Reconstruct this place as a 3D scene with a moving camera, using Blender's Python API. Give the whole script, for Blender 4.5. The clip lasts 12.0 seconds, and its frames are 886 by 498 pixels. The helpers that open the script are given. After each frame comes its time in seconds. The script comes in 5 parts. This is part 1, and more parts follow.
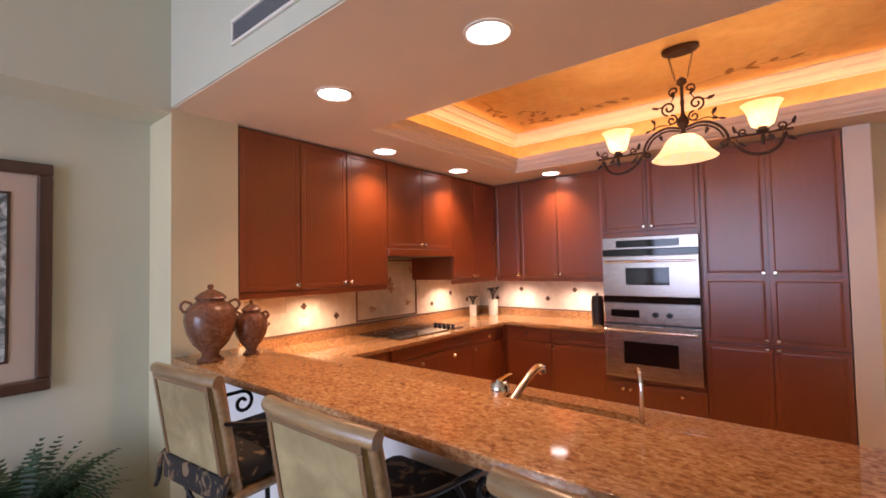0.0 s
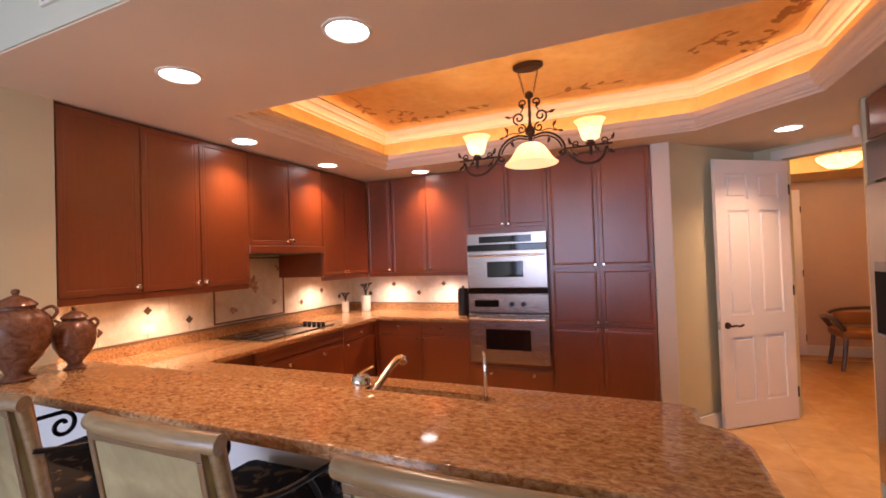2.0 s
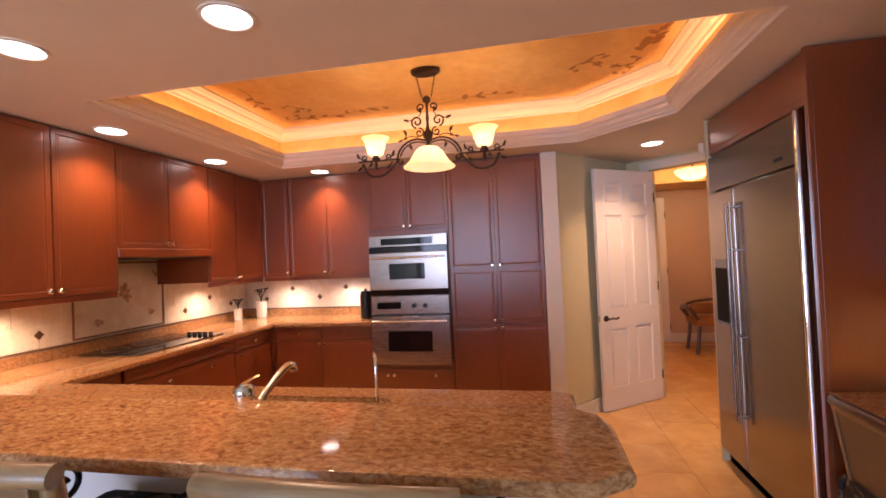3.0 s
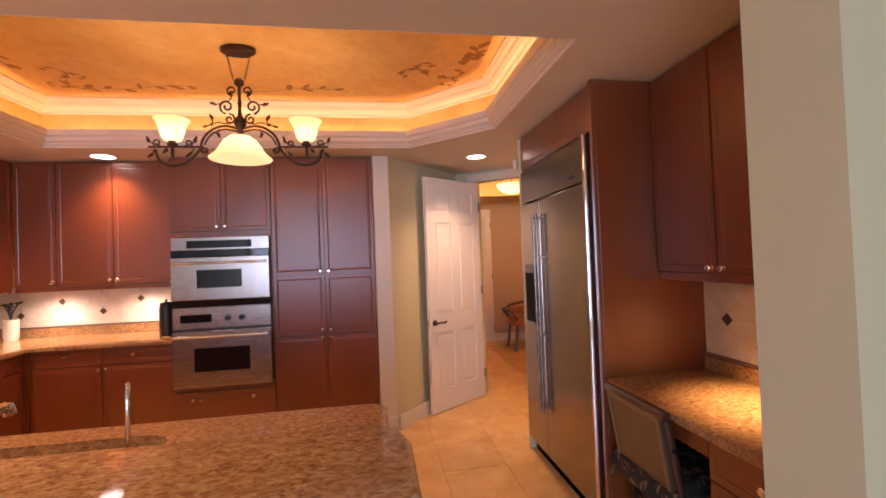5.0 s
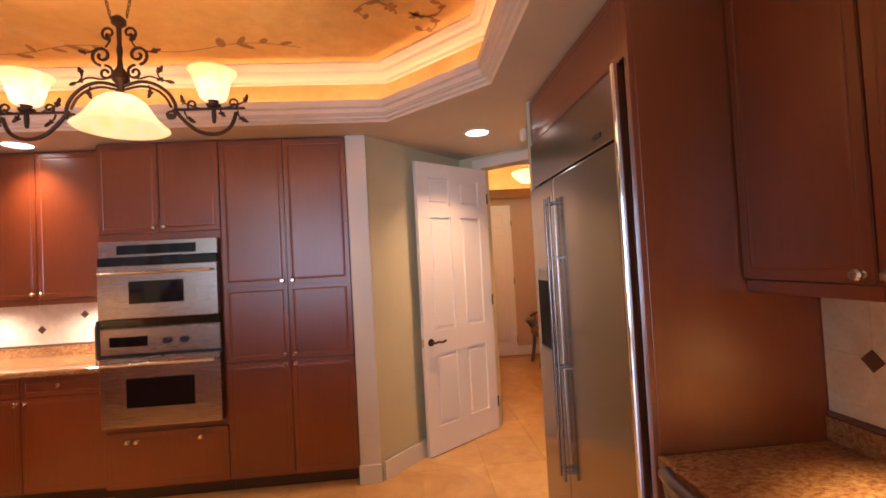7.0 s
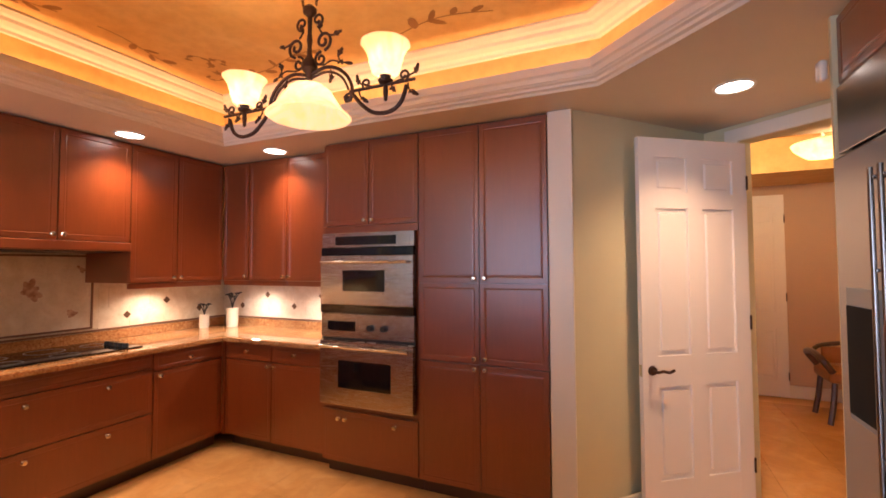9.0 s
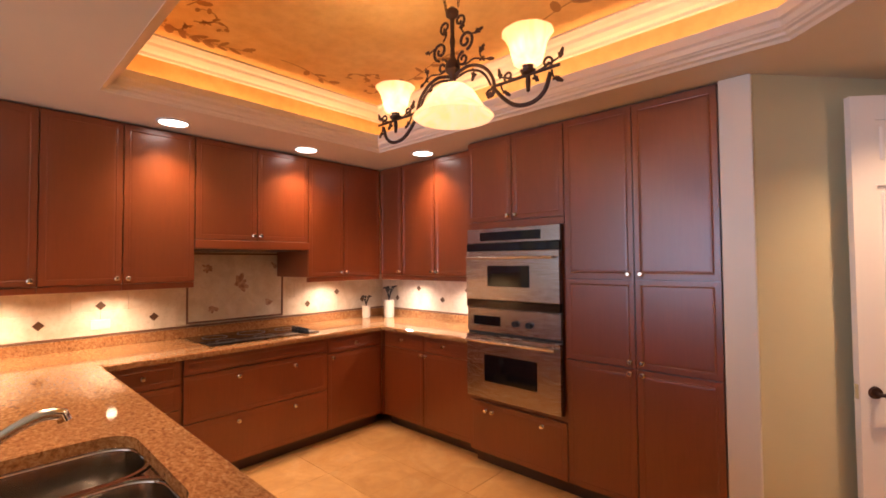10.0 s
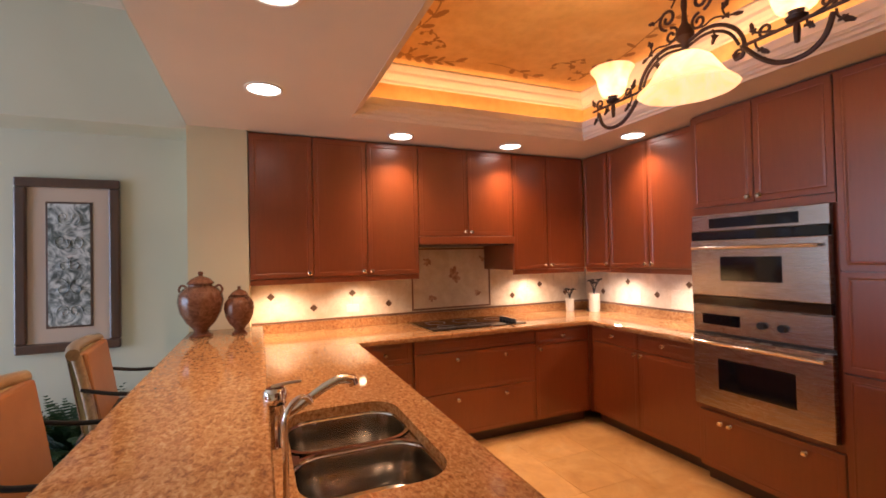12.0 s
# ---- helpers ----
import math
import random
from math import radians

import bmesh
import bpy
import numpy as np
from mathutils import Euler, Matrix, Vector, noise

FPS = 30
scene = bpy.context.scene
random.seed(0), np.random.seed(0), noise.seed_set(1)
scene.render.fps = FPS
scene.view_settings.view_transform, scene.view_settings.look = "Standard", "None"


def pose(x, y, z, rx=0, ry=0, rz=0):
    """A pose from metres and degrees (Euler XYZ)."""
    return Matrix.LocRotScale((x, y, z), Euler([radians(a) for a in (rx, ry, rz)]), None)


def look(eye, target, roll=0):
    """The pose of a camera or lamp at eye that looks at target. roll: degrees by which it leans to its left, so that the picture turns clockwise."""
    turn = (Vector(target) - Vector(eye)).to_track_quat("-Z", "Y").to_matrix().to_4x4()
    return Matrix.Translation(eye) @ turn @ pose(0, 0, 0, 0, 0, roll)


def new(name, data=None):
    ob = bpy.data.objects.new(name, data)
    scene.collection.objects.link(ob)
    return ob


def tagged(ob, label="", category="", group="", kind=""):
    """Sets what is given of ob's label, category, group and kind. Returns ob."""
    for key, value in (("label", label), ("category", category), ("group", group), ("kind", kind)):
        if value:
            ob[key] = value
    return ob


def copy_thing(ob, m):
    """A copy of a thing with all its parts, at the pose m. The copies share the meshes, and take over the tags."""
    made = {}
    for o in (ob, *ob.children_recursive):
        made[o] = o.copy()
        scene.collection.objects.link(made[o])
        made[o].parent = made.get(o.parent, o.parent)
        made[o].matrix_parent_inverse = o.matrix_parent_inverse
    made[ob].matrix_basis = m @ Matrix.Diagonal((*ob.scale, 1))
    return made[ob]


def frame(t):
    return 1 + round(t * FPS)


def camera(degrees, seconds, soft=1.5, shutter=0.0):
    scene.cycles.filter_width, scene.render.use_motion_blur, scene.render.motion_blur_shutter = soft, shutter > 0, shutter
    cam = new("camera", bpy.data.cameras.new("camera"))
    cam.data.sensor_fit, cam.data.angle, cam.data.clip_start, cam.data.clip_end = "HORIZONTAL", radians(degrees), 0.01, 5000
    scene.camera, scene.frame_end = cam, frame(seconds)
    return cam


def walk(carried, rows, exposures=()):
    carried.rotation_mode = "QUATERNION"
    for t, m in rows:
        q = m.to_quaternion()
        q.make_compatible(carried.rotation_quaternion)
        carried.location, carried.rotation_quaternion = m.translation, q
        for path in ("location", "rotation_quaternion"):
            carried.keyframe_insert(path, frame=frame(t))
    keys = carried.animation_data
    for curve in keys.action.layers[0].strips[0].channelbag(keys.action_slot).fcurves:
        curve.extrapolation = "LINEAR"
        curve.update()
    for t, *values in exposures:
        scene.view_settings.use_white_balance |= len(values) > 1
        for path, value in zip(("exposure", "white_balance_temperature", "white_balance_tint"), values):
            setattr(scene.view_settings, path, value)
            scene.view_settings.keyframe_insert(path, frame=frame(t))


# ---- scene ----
cam = camera(90.7, 12.0, 1.7)
PATH = [
    (0, (1.226, 1.612, 1.549), (-0.033, 3.164, 1.623), -1.18),
    (0.5, (1.240, 1.619, 1.557), (0.029, 3.210, 1.616), -1.63),
    (1, (1.259, 1.612, 1.559), (0.151, 3.277, 1.603), -1.71),
    (1.5, (1.283, 1.602, 1.554), (0.323, 3.357, 1.592), -1.78),
    (2, (1.309, 1.605, 1.548), (0.521, 3.443, 1.587), -1.99),
    (2.5, (1.338, 1.612, 1.542), (0.754, 3.524, 1.580), -1.87),
    (3, (1.367, 1.621, 1.539), (0.977, 3.583, 1.574), -2.55),
    (3.5, (1.396, 1.636, 1.538), (1.214, 3.627, 1.568), -2.33),
    (5.5, (1.570, 1.901, 1.516), (1.922, 3.869, 1.560), -2.29),
    (6, (1.691, 2.115, 1.515), (2.007, 4.089, 1.567), -2.26),
    (6.5, (1.812, 2.338, 1.514), (2.072, 4.320, 1.568), -2.86),
    (8.5, (1.973, 3.005, 1.512), (1.484, 4.942, 1.583), -1.15),
    (9, (1.979, 3.048, 1.517), (1.164, 4.873, 1.596), -0.23),
    (9.5, (1.976, 3.069, 1.522), (0.864, 4.731, 1.587), -0.20),
    (10, (1.958, 3.067, 1.522), (0.604, 4.538, 1.581), -0.52),
    (10.5, (1.936, 3.045, 1.517), (0.406, 4.331, 1.578), -1.19),
    (11, (1.925, 3.007, 1.508), (0.267, 4.123, 1.572), -1.20),
    (11.5, (1.912, 2.976, 1.511), (0.153, 3.927, 1.571), -1.37),
    (12, (1.891, 2.960, 1.530), (0.049, 3.738, 1.566), -1.31),
]
walk(cam, [(t, look(eye, target, roll)) for t, eye, target, roll in PATH], [(0, 0.12, 6450, 29), (3.5, 0.12, 6450, 29), (6.5, 0.12, 6500, 25), (8.5, 0.17, 6420, 22), (12, 0.12, 6400, 22)])

# ---- world and light ----
CZ = 2.445            # kitchen ceiling
WARM = (1.0, 0.645, 0.355)
world = bpy.data.worlds.new("world")
scene.world = world
world.use_nodes = True
wn = world.node_tree
sky = wn.nodes.new("ShaderNodeTexSky")
sky.sky_type = "NISHITA"
sky.sun_disc = False
sky.sun_elevation = radians(48)
sky.sun_rotation = radians(150)
wn.links.new(sky.outputs[0], wn.nodes["Background"].inputs[0])
wn.nodes["Background"].inputs[1].default_value = 0.12
sun = new("sun", bpy.data.lights.new("sun", "SUN"))
sun.data.energy, sun.data.angle, sun.data.color = 2.5, radians(0.5), (1, 0.94, 0.85)
sun.matrix_world = look((0, 0, 0), (-0.33, 0.57, -0.75))


def area(name, m, sx, sy, energy, color, spread=180):
    d = bpy.data.lights.new(name, "AREA")
    d.shape, d.size, d.size_y, d.energy, d.color, d.spread = "RECTANGLE", sx, sy, energy, color, radians(spread)
    ob = new(name, d)
    ob.matrix_world = m
    return ob


def spot(name, m, energy, color, cone, blend, radius=0.04):
    d = bpy.data.lights.new(name, "SPOT")
    d.energy, d.color, d.spot_size, d.spot_blend, d.shadow_soft_size = energy, color, radians(cone), blend, radius
    ob = new(name, d)
    ob.matrix_world = m
    return ob


def bulb(name, p, energy, color, radius=0.03):
    d = bpy.data.lights.new(name, "POINT")
    d.energy, d.color, d.shadow_soft_size = energy, color, radius
    ob = new(name, d)
    ob.location = p
    return ob


WINDOW_GLOW = area("window_daylight", look((-0.05, -2.3, 1.35), (-0.05, 2, 1.3)), 3.1, 2.2, 146, (0.52, 0.72, 1.0))
CAN_SPOTS = [(0.33, 3.02), (-0.60, 3.0), (-1.24, 3.96), (-1.25, 4.92), (-0.66, 5.67), (2.45, 5.71)]
for cx, cy in CAN_SPOTS:
    spot("downlight_lamp", pose(cx, cy, CZ - 0.012), 94 if cx > 2 else 62, WARM, 116, 1.0)
for x0, y0, x1, y1 in [(-0.8, 3.557, 2.27, 3.557), (-0.883, 3.65, -0.883, 5.3), (-0.8, 5.373, 1.75, 5.373), (1.83, 5.34, 2.31, 4.86), (2.353, 3.65, 2.353, 4.75)]:
    ln = math.hypot(x1 - x0, y1 - y0)
    an = math.degrees(math.atan2(y1 - y0, x1 - x0))
    area("cove_strip", pose((x0 + x1) / 2, (y0 + y1) / 2, 2.492, 180, 0, an), ln, 0.02, 1.75 * ln, (1.0, 0.55, 0.23))
CH = (0.733, 4.47)    # chandelier axis
bulb("chandelier_bulb_lamp", (CH[0], CH[1], 2.19), 7, (1.0, 0.70, 0.42))
for s in (-1, 1):
    bulb("chandelier_bulb_lamp", (CH[0] + s * 0.372, CH[1], 2.315), 9, (1.0, 0.64, 0.34))
for px, py, tint in [(-1.76, 3.12, (1.0, 0.70, 0.42)), (-1.76, 3.75, (1.0, 0.70, 0.42)), (-1.78, 5.50, (1.0, 0.72, 0.46)), (-1.35, 6.07, (1.0, 0.80, 0.60)), (-0.62, 6.07, (1.0, 0.80, 0.60))]:
    spot("undercabinet_lamp", pose(px, py, 1.352), 24.0, tint, 156, 1.0, 0.03)
spot("undercabinet_lamp", pose(3.08, 3.32, 1.352), 60.0, (1.0, 0.68, 0.30), 92, 1.0, 0.02)
bulb("hall_lamp", (3.22, 7.05, 2.50), 62, (1.0, 0.72, 0.36), 0.08)


# ---- materials ----
def mat(name, color, rough=0.5, metal=0.0, spec=0.5):
    m = bpy.data.materials.new(name)
    m.use_nodes = True
    b = m.node_tree.nodes["Principled BSDF"]
    b.inputs["Base Color"].default_value = (*color, 1)
    b.inputs["Roughness"].default_value = rough
    b.inputs["Metallic"].default_value = metal
    b.inputs["Specular IOR Level"].default_value = spec
    return m


def nd(m, kind, **kw):
    n = m.node_tree.nodes.new(kind)
    for k, v in kw.items():
        n.inputs[k.replace("_", " ")].default_value = v
    return n


def coords(m, scale=(1, 1, 1), object_space=False):
    tc = nd(m, "ShaderNodeTexCoord")
    mp = nd(m, "ShaderNodeMapping")
    mp.inputs["Scale"].default_value = scale
    if object_space:
        m.node_tree.links.new(tc.outputs["Object"], mp.inputs[0])
    else:
        g = nd(m, "ShaderNodeNewGeometry")
        m.node_tree.links.new(g.outputs["Position"], mp.inputs[0])
    return mp.outputs[0]


def ramp(m, fac, stops):
    r = nd(m, "ShaderNodeValToRGB")
    el = r.color_ramp.elements
    while len(el) < len(stops):
        el.new(0.5)
    for e, (p, c) in zip(el, stops):
        e.position, e.color = p, (*c, 1)
    m.node_tree.links.new(fac, r.inputs[0])
    return r.outputs[0]


def noise_tex(m, vec, scale, detail=3.0, rough=0.55, dist=0.0):
    n = nd(m, "ShaderNodeTexNoise", Scale=scale, Detail=detail, Roughness=rough, Distortion=dist)
    m.node_tree.links.new(vec, n.inputs["Vector"])
    return n.outputs["Fac"]


def mixc(m, fac, a, b, mode="MIX"):
    x = nd(m, "ShaderNodeMix")
    x.data_type, x.blend_type = "RGBA", mode
    for sock, v in ((x.inputs[0], fac), (x.inputs[6], a), (x.inputs[7], b)):
        if isinstance(v, (int, float)):
            sock.default_value = v
        elif isinstance(v, tuple):
            sock.default_value = (*v, 1)
        else:
            m.node_tree.links.new(v, sock)
    return x.outputs[2]


def put(m, sock, out):
    m.node_tree.links.new(out, m.node_tree.nodes["Principled BSDF"].inputs[sock])


def bump(m, fac, strength, dist=0.002):
    b = nd(m, "ShaderNodeBump", Strength=strength, Distance=dist)
    m.node_tree.links.new(fac, b.inputs["Height"])
    put(m, "Normal", b.outputs[0])


def rough_var(m, fac, lo, hi):
    r = nd(m, "ShaderNodeMapRange")
    r.inputs["To Min"].default_value, r.inputs["To Max"].default_value = lo, hi
    m.node_tree.links.new(fac, r.inputs["Value"])
    put(m, "Roughness", r.outputs[0])


def wood(name, c0, c1, rough=0.3, across=(14, 14, 1.2)):
    m = mat(name, c0, rough)
    v = coords(m, across)
    fine = noise_tex(m, v, 4.0, 6, 0.6, 0.6)
    big = noise_tex(m, coords(m, (1.4, 1.4, 0.5)), 1.3, 2)
    c = ramp(m, fine, [(0.3, c0), (0.7, c1)])
    dark = tuple(k * 0.72 for k in c0)
    inf = nd(m, "ShaderNodeObjectInfo")
    f2 = ramp(m, big, [(0.35, (0, 0, 0)), (0.7, (0.5, 0.5, 0.5))])
    c = mixc(m, f2, c, dark)
    hs = nd(m, "ShaderNodeHueSaturation")
    mr = nd(m, "ShaderNodeMapRange")
    mr.inputs["To Min"].default_value, mr.inputs["To Max"].default_value = 0.92, 1.08
    m.node_tree.links.new(inf.outputs["Random"], mr.inputs["Value"])
    m.node_tree.links.new(mr.outputs[0], hs.inputs["Value"])
    m.node_tree.links.new(c, hs.inputs["Color"])
    put(m, "Base Color", hs.outputs[0])
    rough_var(m, fine, rough - 0.06, rough + 0.08)
    b = m.node_tree.nodes["Principled BSDF"]
    b.inputs["Coat Weight"].default_value, b.inputs["Coat Roughness"].default_value = 0.85, 0.33
    bump(m, fine, 0.12, 0.001)
    return m


CHERRY = wood("cherry_wood", (0.212, 0.0485, 0.0125), (0.242, 0.0590, 0.0160), 0.30)
# Darker copy of the cherry: the toe recess shade is put into the colour.
CHERRY_SHADED = wood("shaded_toe_kick_cherry", (0.06, 0.016, 0.008), (0.08, 0.02, 0.01), 0.5)

GRANITE = mat("granite", (0.5, 0.3, 0.14), 0.07)
gv = coords(GRANITE, (0.62, 1, 1))
g1 = noise_tex(GRANITE, gv, 72, 4, 0.6, 0.7)
g2 = noise_tex(GRANITE, gv, 110, 3, 0.6)
g3 = noise_tex(GRANITE, gv, 3.2, 3, 0.5, 0.8)
gc = ramp(GRANITE, g1, [(0.30, (0.17, 0.075, 0.035)), (0.42, (0.34, 0.158, 0.062)), (0.56, (0.48, 0.262, 0.113)), (0.74, (0.60, 0.41, 0.22))])
gd = ramp(GRANITE, g2, [(0.30, (0.5, 0.5, 0.5)), (0.42, (0, 0, 0))])
gc = mixc(GRANITE, gd, gc, (0.10, 0.05, 0.03))
gb = ramp(GRANITE, g3, [(0.40, (0, 0, 0)), (0.68, (0.4, 0.4, 0.4))])
put(GRANITE, "Base Color", mixc(GRANITE, gb, gc, (0.30, 0.15, 0.07)))
rough_var(GRANITE, g2, 0.03, 0.08)
GRANITE_EDGE = GRANITE.copy()
GRANITE_EDGE.name = "chiselled_granite"
bump(GRANITE_EDGE, noise_tex(GRANITE_EDGE, coords(GRANITE_EDGE, (0.5, 0.5, 1)), 75, 3), 0.8, 0.006)
rough_var(GRANITE_EDGE, noise_tex(GRANITE_EDGE, coords(GRANITE_EDGE), 60, 3), 0.08, 0.30)


def paint(name, c, rough=0.75, patch=0.05):
    m = mat(name, c, rough)
    n = noise_tex(m, coords(m), 1.1, 3)
    n2 = noise_tex(m, coords(m), 160, 2)
    put(m, "Base Color", ramp(m, n, [(0.3, tuple(k * (1 - patch) for k in c)), (0.7, tuple(min(1, k * (1 + patch)) for k in c))]))
    bump(m, n2, 0.10, 0.001)
    return m


CEIL = paint("ceiling_paint", (0.71, 0.63, 0.51))
WALL = paint("wall_paint", (0.67, 0.61, 0.40))
LIVING_PAINT = paint("living_room_paint", (0.575, 0.585, 0.47))
HALL_PAINT = paint("hall_paint", (0.60, 0.42, 0.30))
WALL_WHITE = paint("white_wall_paint", (0.80, 0.80, 0.78))
TRIM = paint("trim_paint", (0.80, 0.76, 0.68), 0.4, 0.02)
DOOR_PAINT = paint("door_paint", (0.86, 0.82, 0.80), 0.38, 0.02)
CROWN = paint("crown_paint", (0.78, 0.72, 0.63), 0.5, 0.05)

GOLD = mat("gold_faux_finish", (0.7, 0.45, 0.15), 0.6)
o1 = noise_tex(GOLD, coords(GOLD), 1.6, 4, 0.6, 0.6)
o2 = noise_tex(GOLD, coords(GOLD), 14, 4, 0.6)
oc = ramp(GOLD, o1, [(0.3, (0.76, 0.46, 0.15)), (0.7, (0.88, 0.63, 0.26))])
of = ramp(GOLD, o2, [(0.4, (0, 0, 0)), (0.75, (0.35, 0.35, 0.35))])
put(GOLD, "Base Color", mixc(GOLD, of, oc, (0.55, 0.30, 0.10)))
VINE = mat("painted_vine", (0.42, 0.22, 0.075), 0.7)

FLOOR = mat("marble_tile", (0.72, 0.55, 0.36), 0.16)
f1 = noise_tex(FLOOR, coords(FLOOR), 2.4, 5, 0.6, 1.2)
f2 = noise_tex(FLOOR, coords(FLOOR), 11, 4, 0.6, 0.6)
fc = ramp(FLOOR, f1, [(0.30, (0.64, 0.37, 0.135)), (0.55, (0.75, 0.46, 0.185)), (0.75, (0.82, 0.56, 0.26))])
ff = ramp(FLOOR, f2, [(0.42, (0, 0, 0)), (0.7, (0.3, 0.3, 0.3))])
fc = mixc(FLOOR, ff, fc, (0.54, 0.33, 0.16))
fi = nd(FLOOR, "ShaderNodeObjectInfo")
fh = nd(FLOOR, "ShaderNodeHueSaturation")
fm = nd(FLOOR, "ShaderNodeMapRange")
fm.inputs["To Min"].default_value, fm.inputs["To Max"].default_value = 0.93, 1.07
FLOOR.node_tree.links.new(fi.outputs["Random"], fm.inputs["Value"])
FLOOR.node_tree.links.new(fm.outputs[0], fh.inputs["Value"])
FLOOR.node_tree.links.new(fc, fh.inputs["Color"])
put(FLOOR, "Base Color", fh.outputs[0])
rough_var(FLOOR, f2, 0.12, 0.28)
GROUT = mat("floor_grout", (0.70, 0.44, 0.19), 0.7)

TILE = mat("splash_tile", (0.72, 0.66, 0.56), 0.35)
t1 = noise_tex(TILE, coords(TILE), 9, 4, 0.6, 0.5)
t2 = noise_tex(TILE, coords(TILE), 55, 3)
tcx = ramp(TILE, t1, [(0.3, (0.62, 0.55, 0.44)), (0.7, (0.78, 0.73, 0.64))])
tf = ramp(TILE, t2, [(0.52, (0, 0, 0)), (0.7, (0.3, 0.3, 0.3))])
put(TILE, "Base Color", mixc(TILE, tf, tcx, (0.50, 0.42, 0.32)))
bump(TILE, t2, 0.2, 0.001)
TILE_GROUT = mat("tile_grout", (0.64, 0.58, 0.48), 0.85)
TILE_DARK = mat("bronze_tile", (0.13, 0.075, 0.045), 0.35, 0.5)
PENCIL = mat("brown_pencil_tile", (0.20, 0.11, 0.075), 0.35)
MURAL = mat("painted_tile_motif", (0.42, 0.24, 0.15), 0.5)
mn = noise_tex(MURAL, coords(MURAL), 30, 4)
put(MURAL, "Base Color", ramp(MURAL, mn, [(0.35, (0.30, 0.15, 0.10)), (0.65, (0.58, 0.42, 0.30))]))

STEEL = mat("brushed_steel", (0.44, 0.39, 0.355), 0.28, 1.0)
sv = noise_tex(STEEL, coords(STEEL, (2, 2, 260)), 6, 2)
rough_var(STEEL, sv, 0.25, 0.29)
STEEL_V = mat("fridge_steel", (0.31, 0.27, 0.245), 0.2, 1.0)
sv2 = noise_tex(STEEL_V, coords(STEEL_V, (1, 90, 1)), 6, 3)
rough_var(STEEL_V, sv2, 0.17, 0.24)
SINK_STEEL = mat("sink_steel", (0.52, 0.49, 0.45), 0.16, 1.0)
CHROME = mat("chrome", (0.82, 0.80, 0.78), 0.07, 1.0)
BLACK = mat("black_glass", (0.008, 0.008, 0.010), 0.06)
RECESS_BLACK = mat("recess_black", (0.012, 0.012, 0.013), 0.75, 0.0, 0.12)
BLACK_MATT = mat("black_plastic", (0.02, 0.02, 0.022), 0.4)
KNOB = mat("nickel_knob", (0.75, 0.66, 0.55), 0.22, 1.0)
IRON = mat("bronze_iron", (0.055, 0.025, 0.016), 0.5, 0.35)
bump(IRON, noise_tex(IRON, coords(IRON), 120, 3), 0.4, 0.001)
BLACK_IRON = mat("black_iron", (0.018, 0.017, 0.018), 0.38, 0.6)
BLACK_CLOTH = mat("seat_fabric", (0.03, 0.025, 0.02), 0.85)
cn = noise_tex(BLACK_CLOTH, coords(BLACK_CLOTH), 13, 3, 0.5, 1.5)
put(BLACK_CLOTH, "Base Color", ramp(BLACK_CLOTH, cn, [(0.55, (0.016, 0.013, 0.012)), (0.62, (0.20, 0.13, 0.07))]))
CANE = mat("woven_cane", (0.42, 0.37, 0.22), 0.6)
cw = noise_tex(CANE, coords(CANE), 6, 4, 0.6, 0.8)
cw2 = nd(CANE, "ShaderNodeTexWave", Scale=120.0, Distortion=2.0)
CANE.node_tree.links.new(coords(CANE), cw2.inputs["Vector"])
cc = ramp(CANE, cw, [(0.3, (0.24, 0.185, 0.085)), (0.7, (0.46, 0.38, 0.20))])
cf = ramp(CANE, cw2.outputs["Fac"], [(0.2, (0.3, 0.3, 0.3)), (0.7, (0, 0, 0))])
put(CANE, "Base Color", mixc(CANE, cf, cc, (0.26, 0.21, 0.11)))
STOOL_WOOD = wood("whitewashed_wood", (0.23, 0.13, 0.058), (0.42, 0.29, 0.145), 0.32, (1.5, 14, 14))
STOOL_EDGE = wood("stool_edge_wood", (0.16, 0.085, 0.04), (0.25, 0.15, 0.07), 0.4)
TAN_LEATHER = mat("tan_seat_back", (0.46, 0.22, 0.085), 0.5)
put(TAN_LEATHER, "Base Color", ramp(TAN_LEATHER, noise_tex(TAN_LEATHER, coords(TAN_LEATHER), 5, 4), [(0.3, (0.30, 0.115, 0.035)), (0.7, (0.39, 0.165, 0.055))]))
CERAMIC = mat("glazed_ceramic", (0.30, 0.13, 0.07), 0.14)
ce = noise_tex(CERAMIC, coords(CERAMIC), 16, 5, 0.65, 2.0)
put(CERAMIC, "Base Color", ramp(CERAMIC, ce, [(0.34, (0.11, 0.042, 0.022)), (0.5, (0.17, 0.070, 0.038)), (0.68, (0.23, 0.115, 0.070))]))
bump(CERAMIC, ce, 0.5, 0.004)
FRAME_WOOD = wood("dark_frame_wood", (0.055, 0.022, 0.015), (0.09, 0.035, 0.02), 0.35)
MATBOARD = paint("mat_board", (0.52, 0.42, 0.34), 0.7)
ARTWORK = mat("silvered_artwork", (0.3, 0.33, 0.34), 0.35)
aw = noise_tex(ARTWORK, coords(ARTWORK), 9, 4, 0.6, 2.5)
put(ARTWORK, "Base Color", ramp(ARTWORK, aw, [(0.38, (0.07, 0.09, 0.09)), (0.5, (0.28, 0.32, 0.33)), (0.62, (0.62, 0.66, 0.67))]))
LEAF = mat("fern_leaf", (0.014, 0.050, 0.014), 0.5)
PLASTIC_W = mat("white_plastic", (0.78, 0.74, 0.66), 0.4)
VENT_GREY = mat("vent_grey", (0.30, 0.32, 0.34), 0.5)


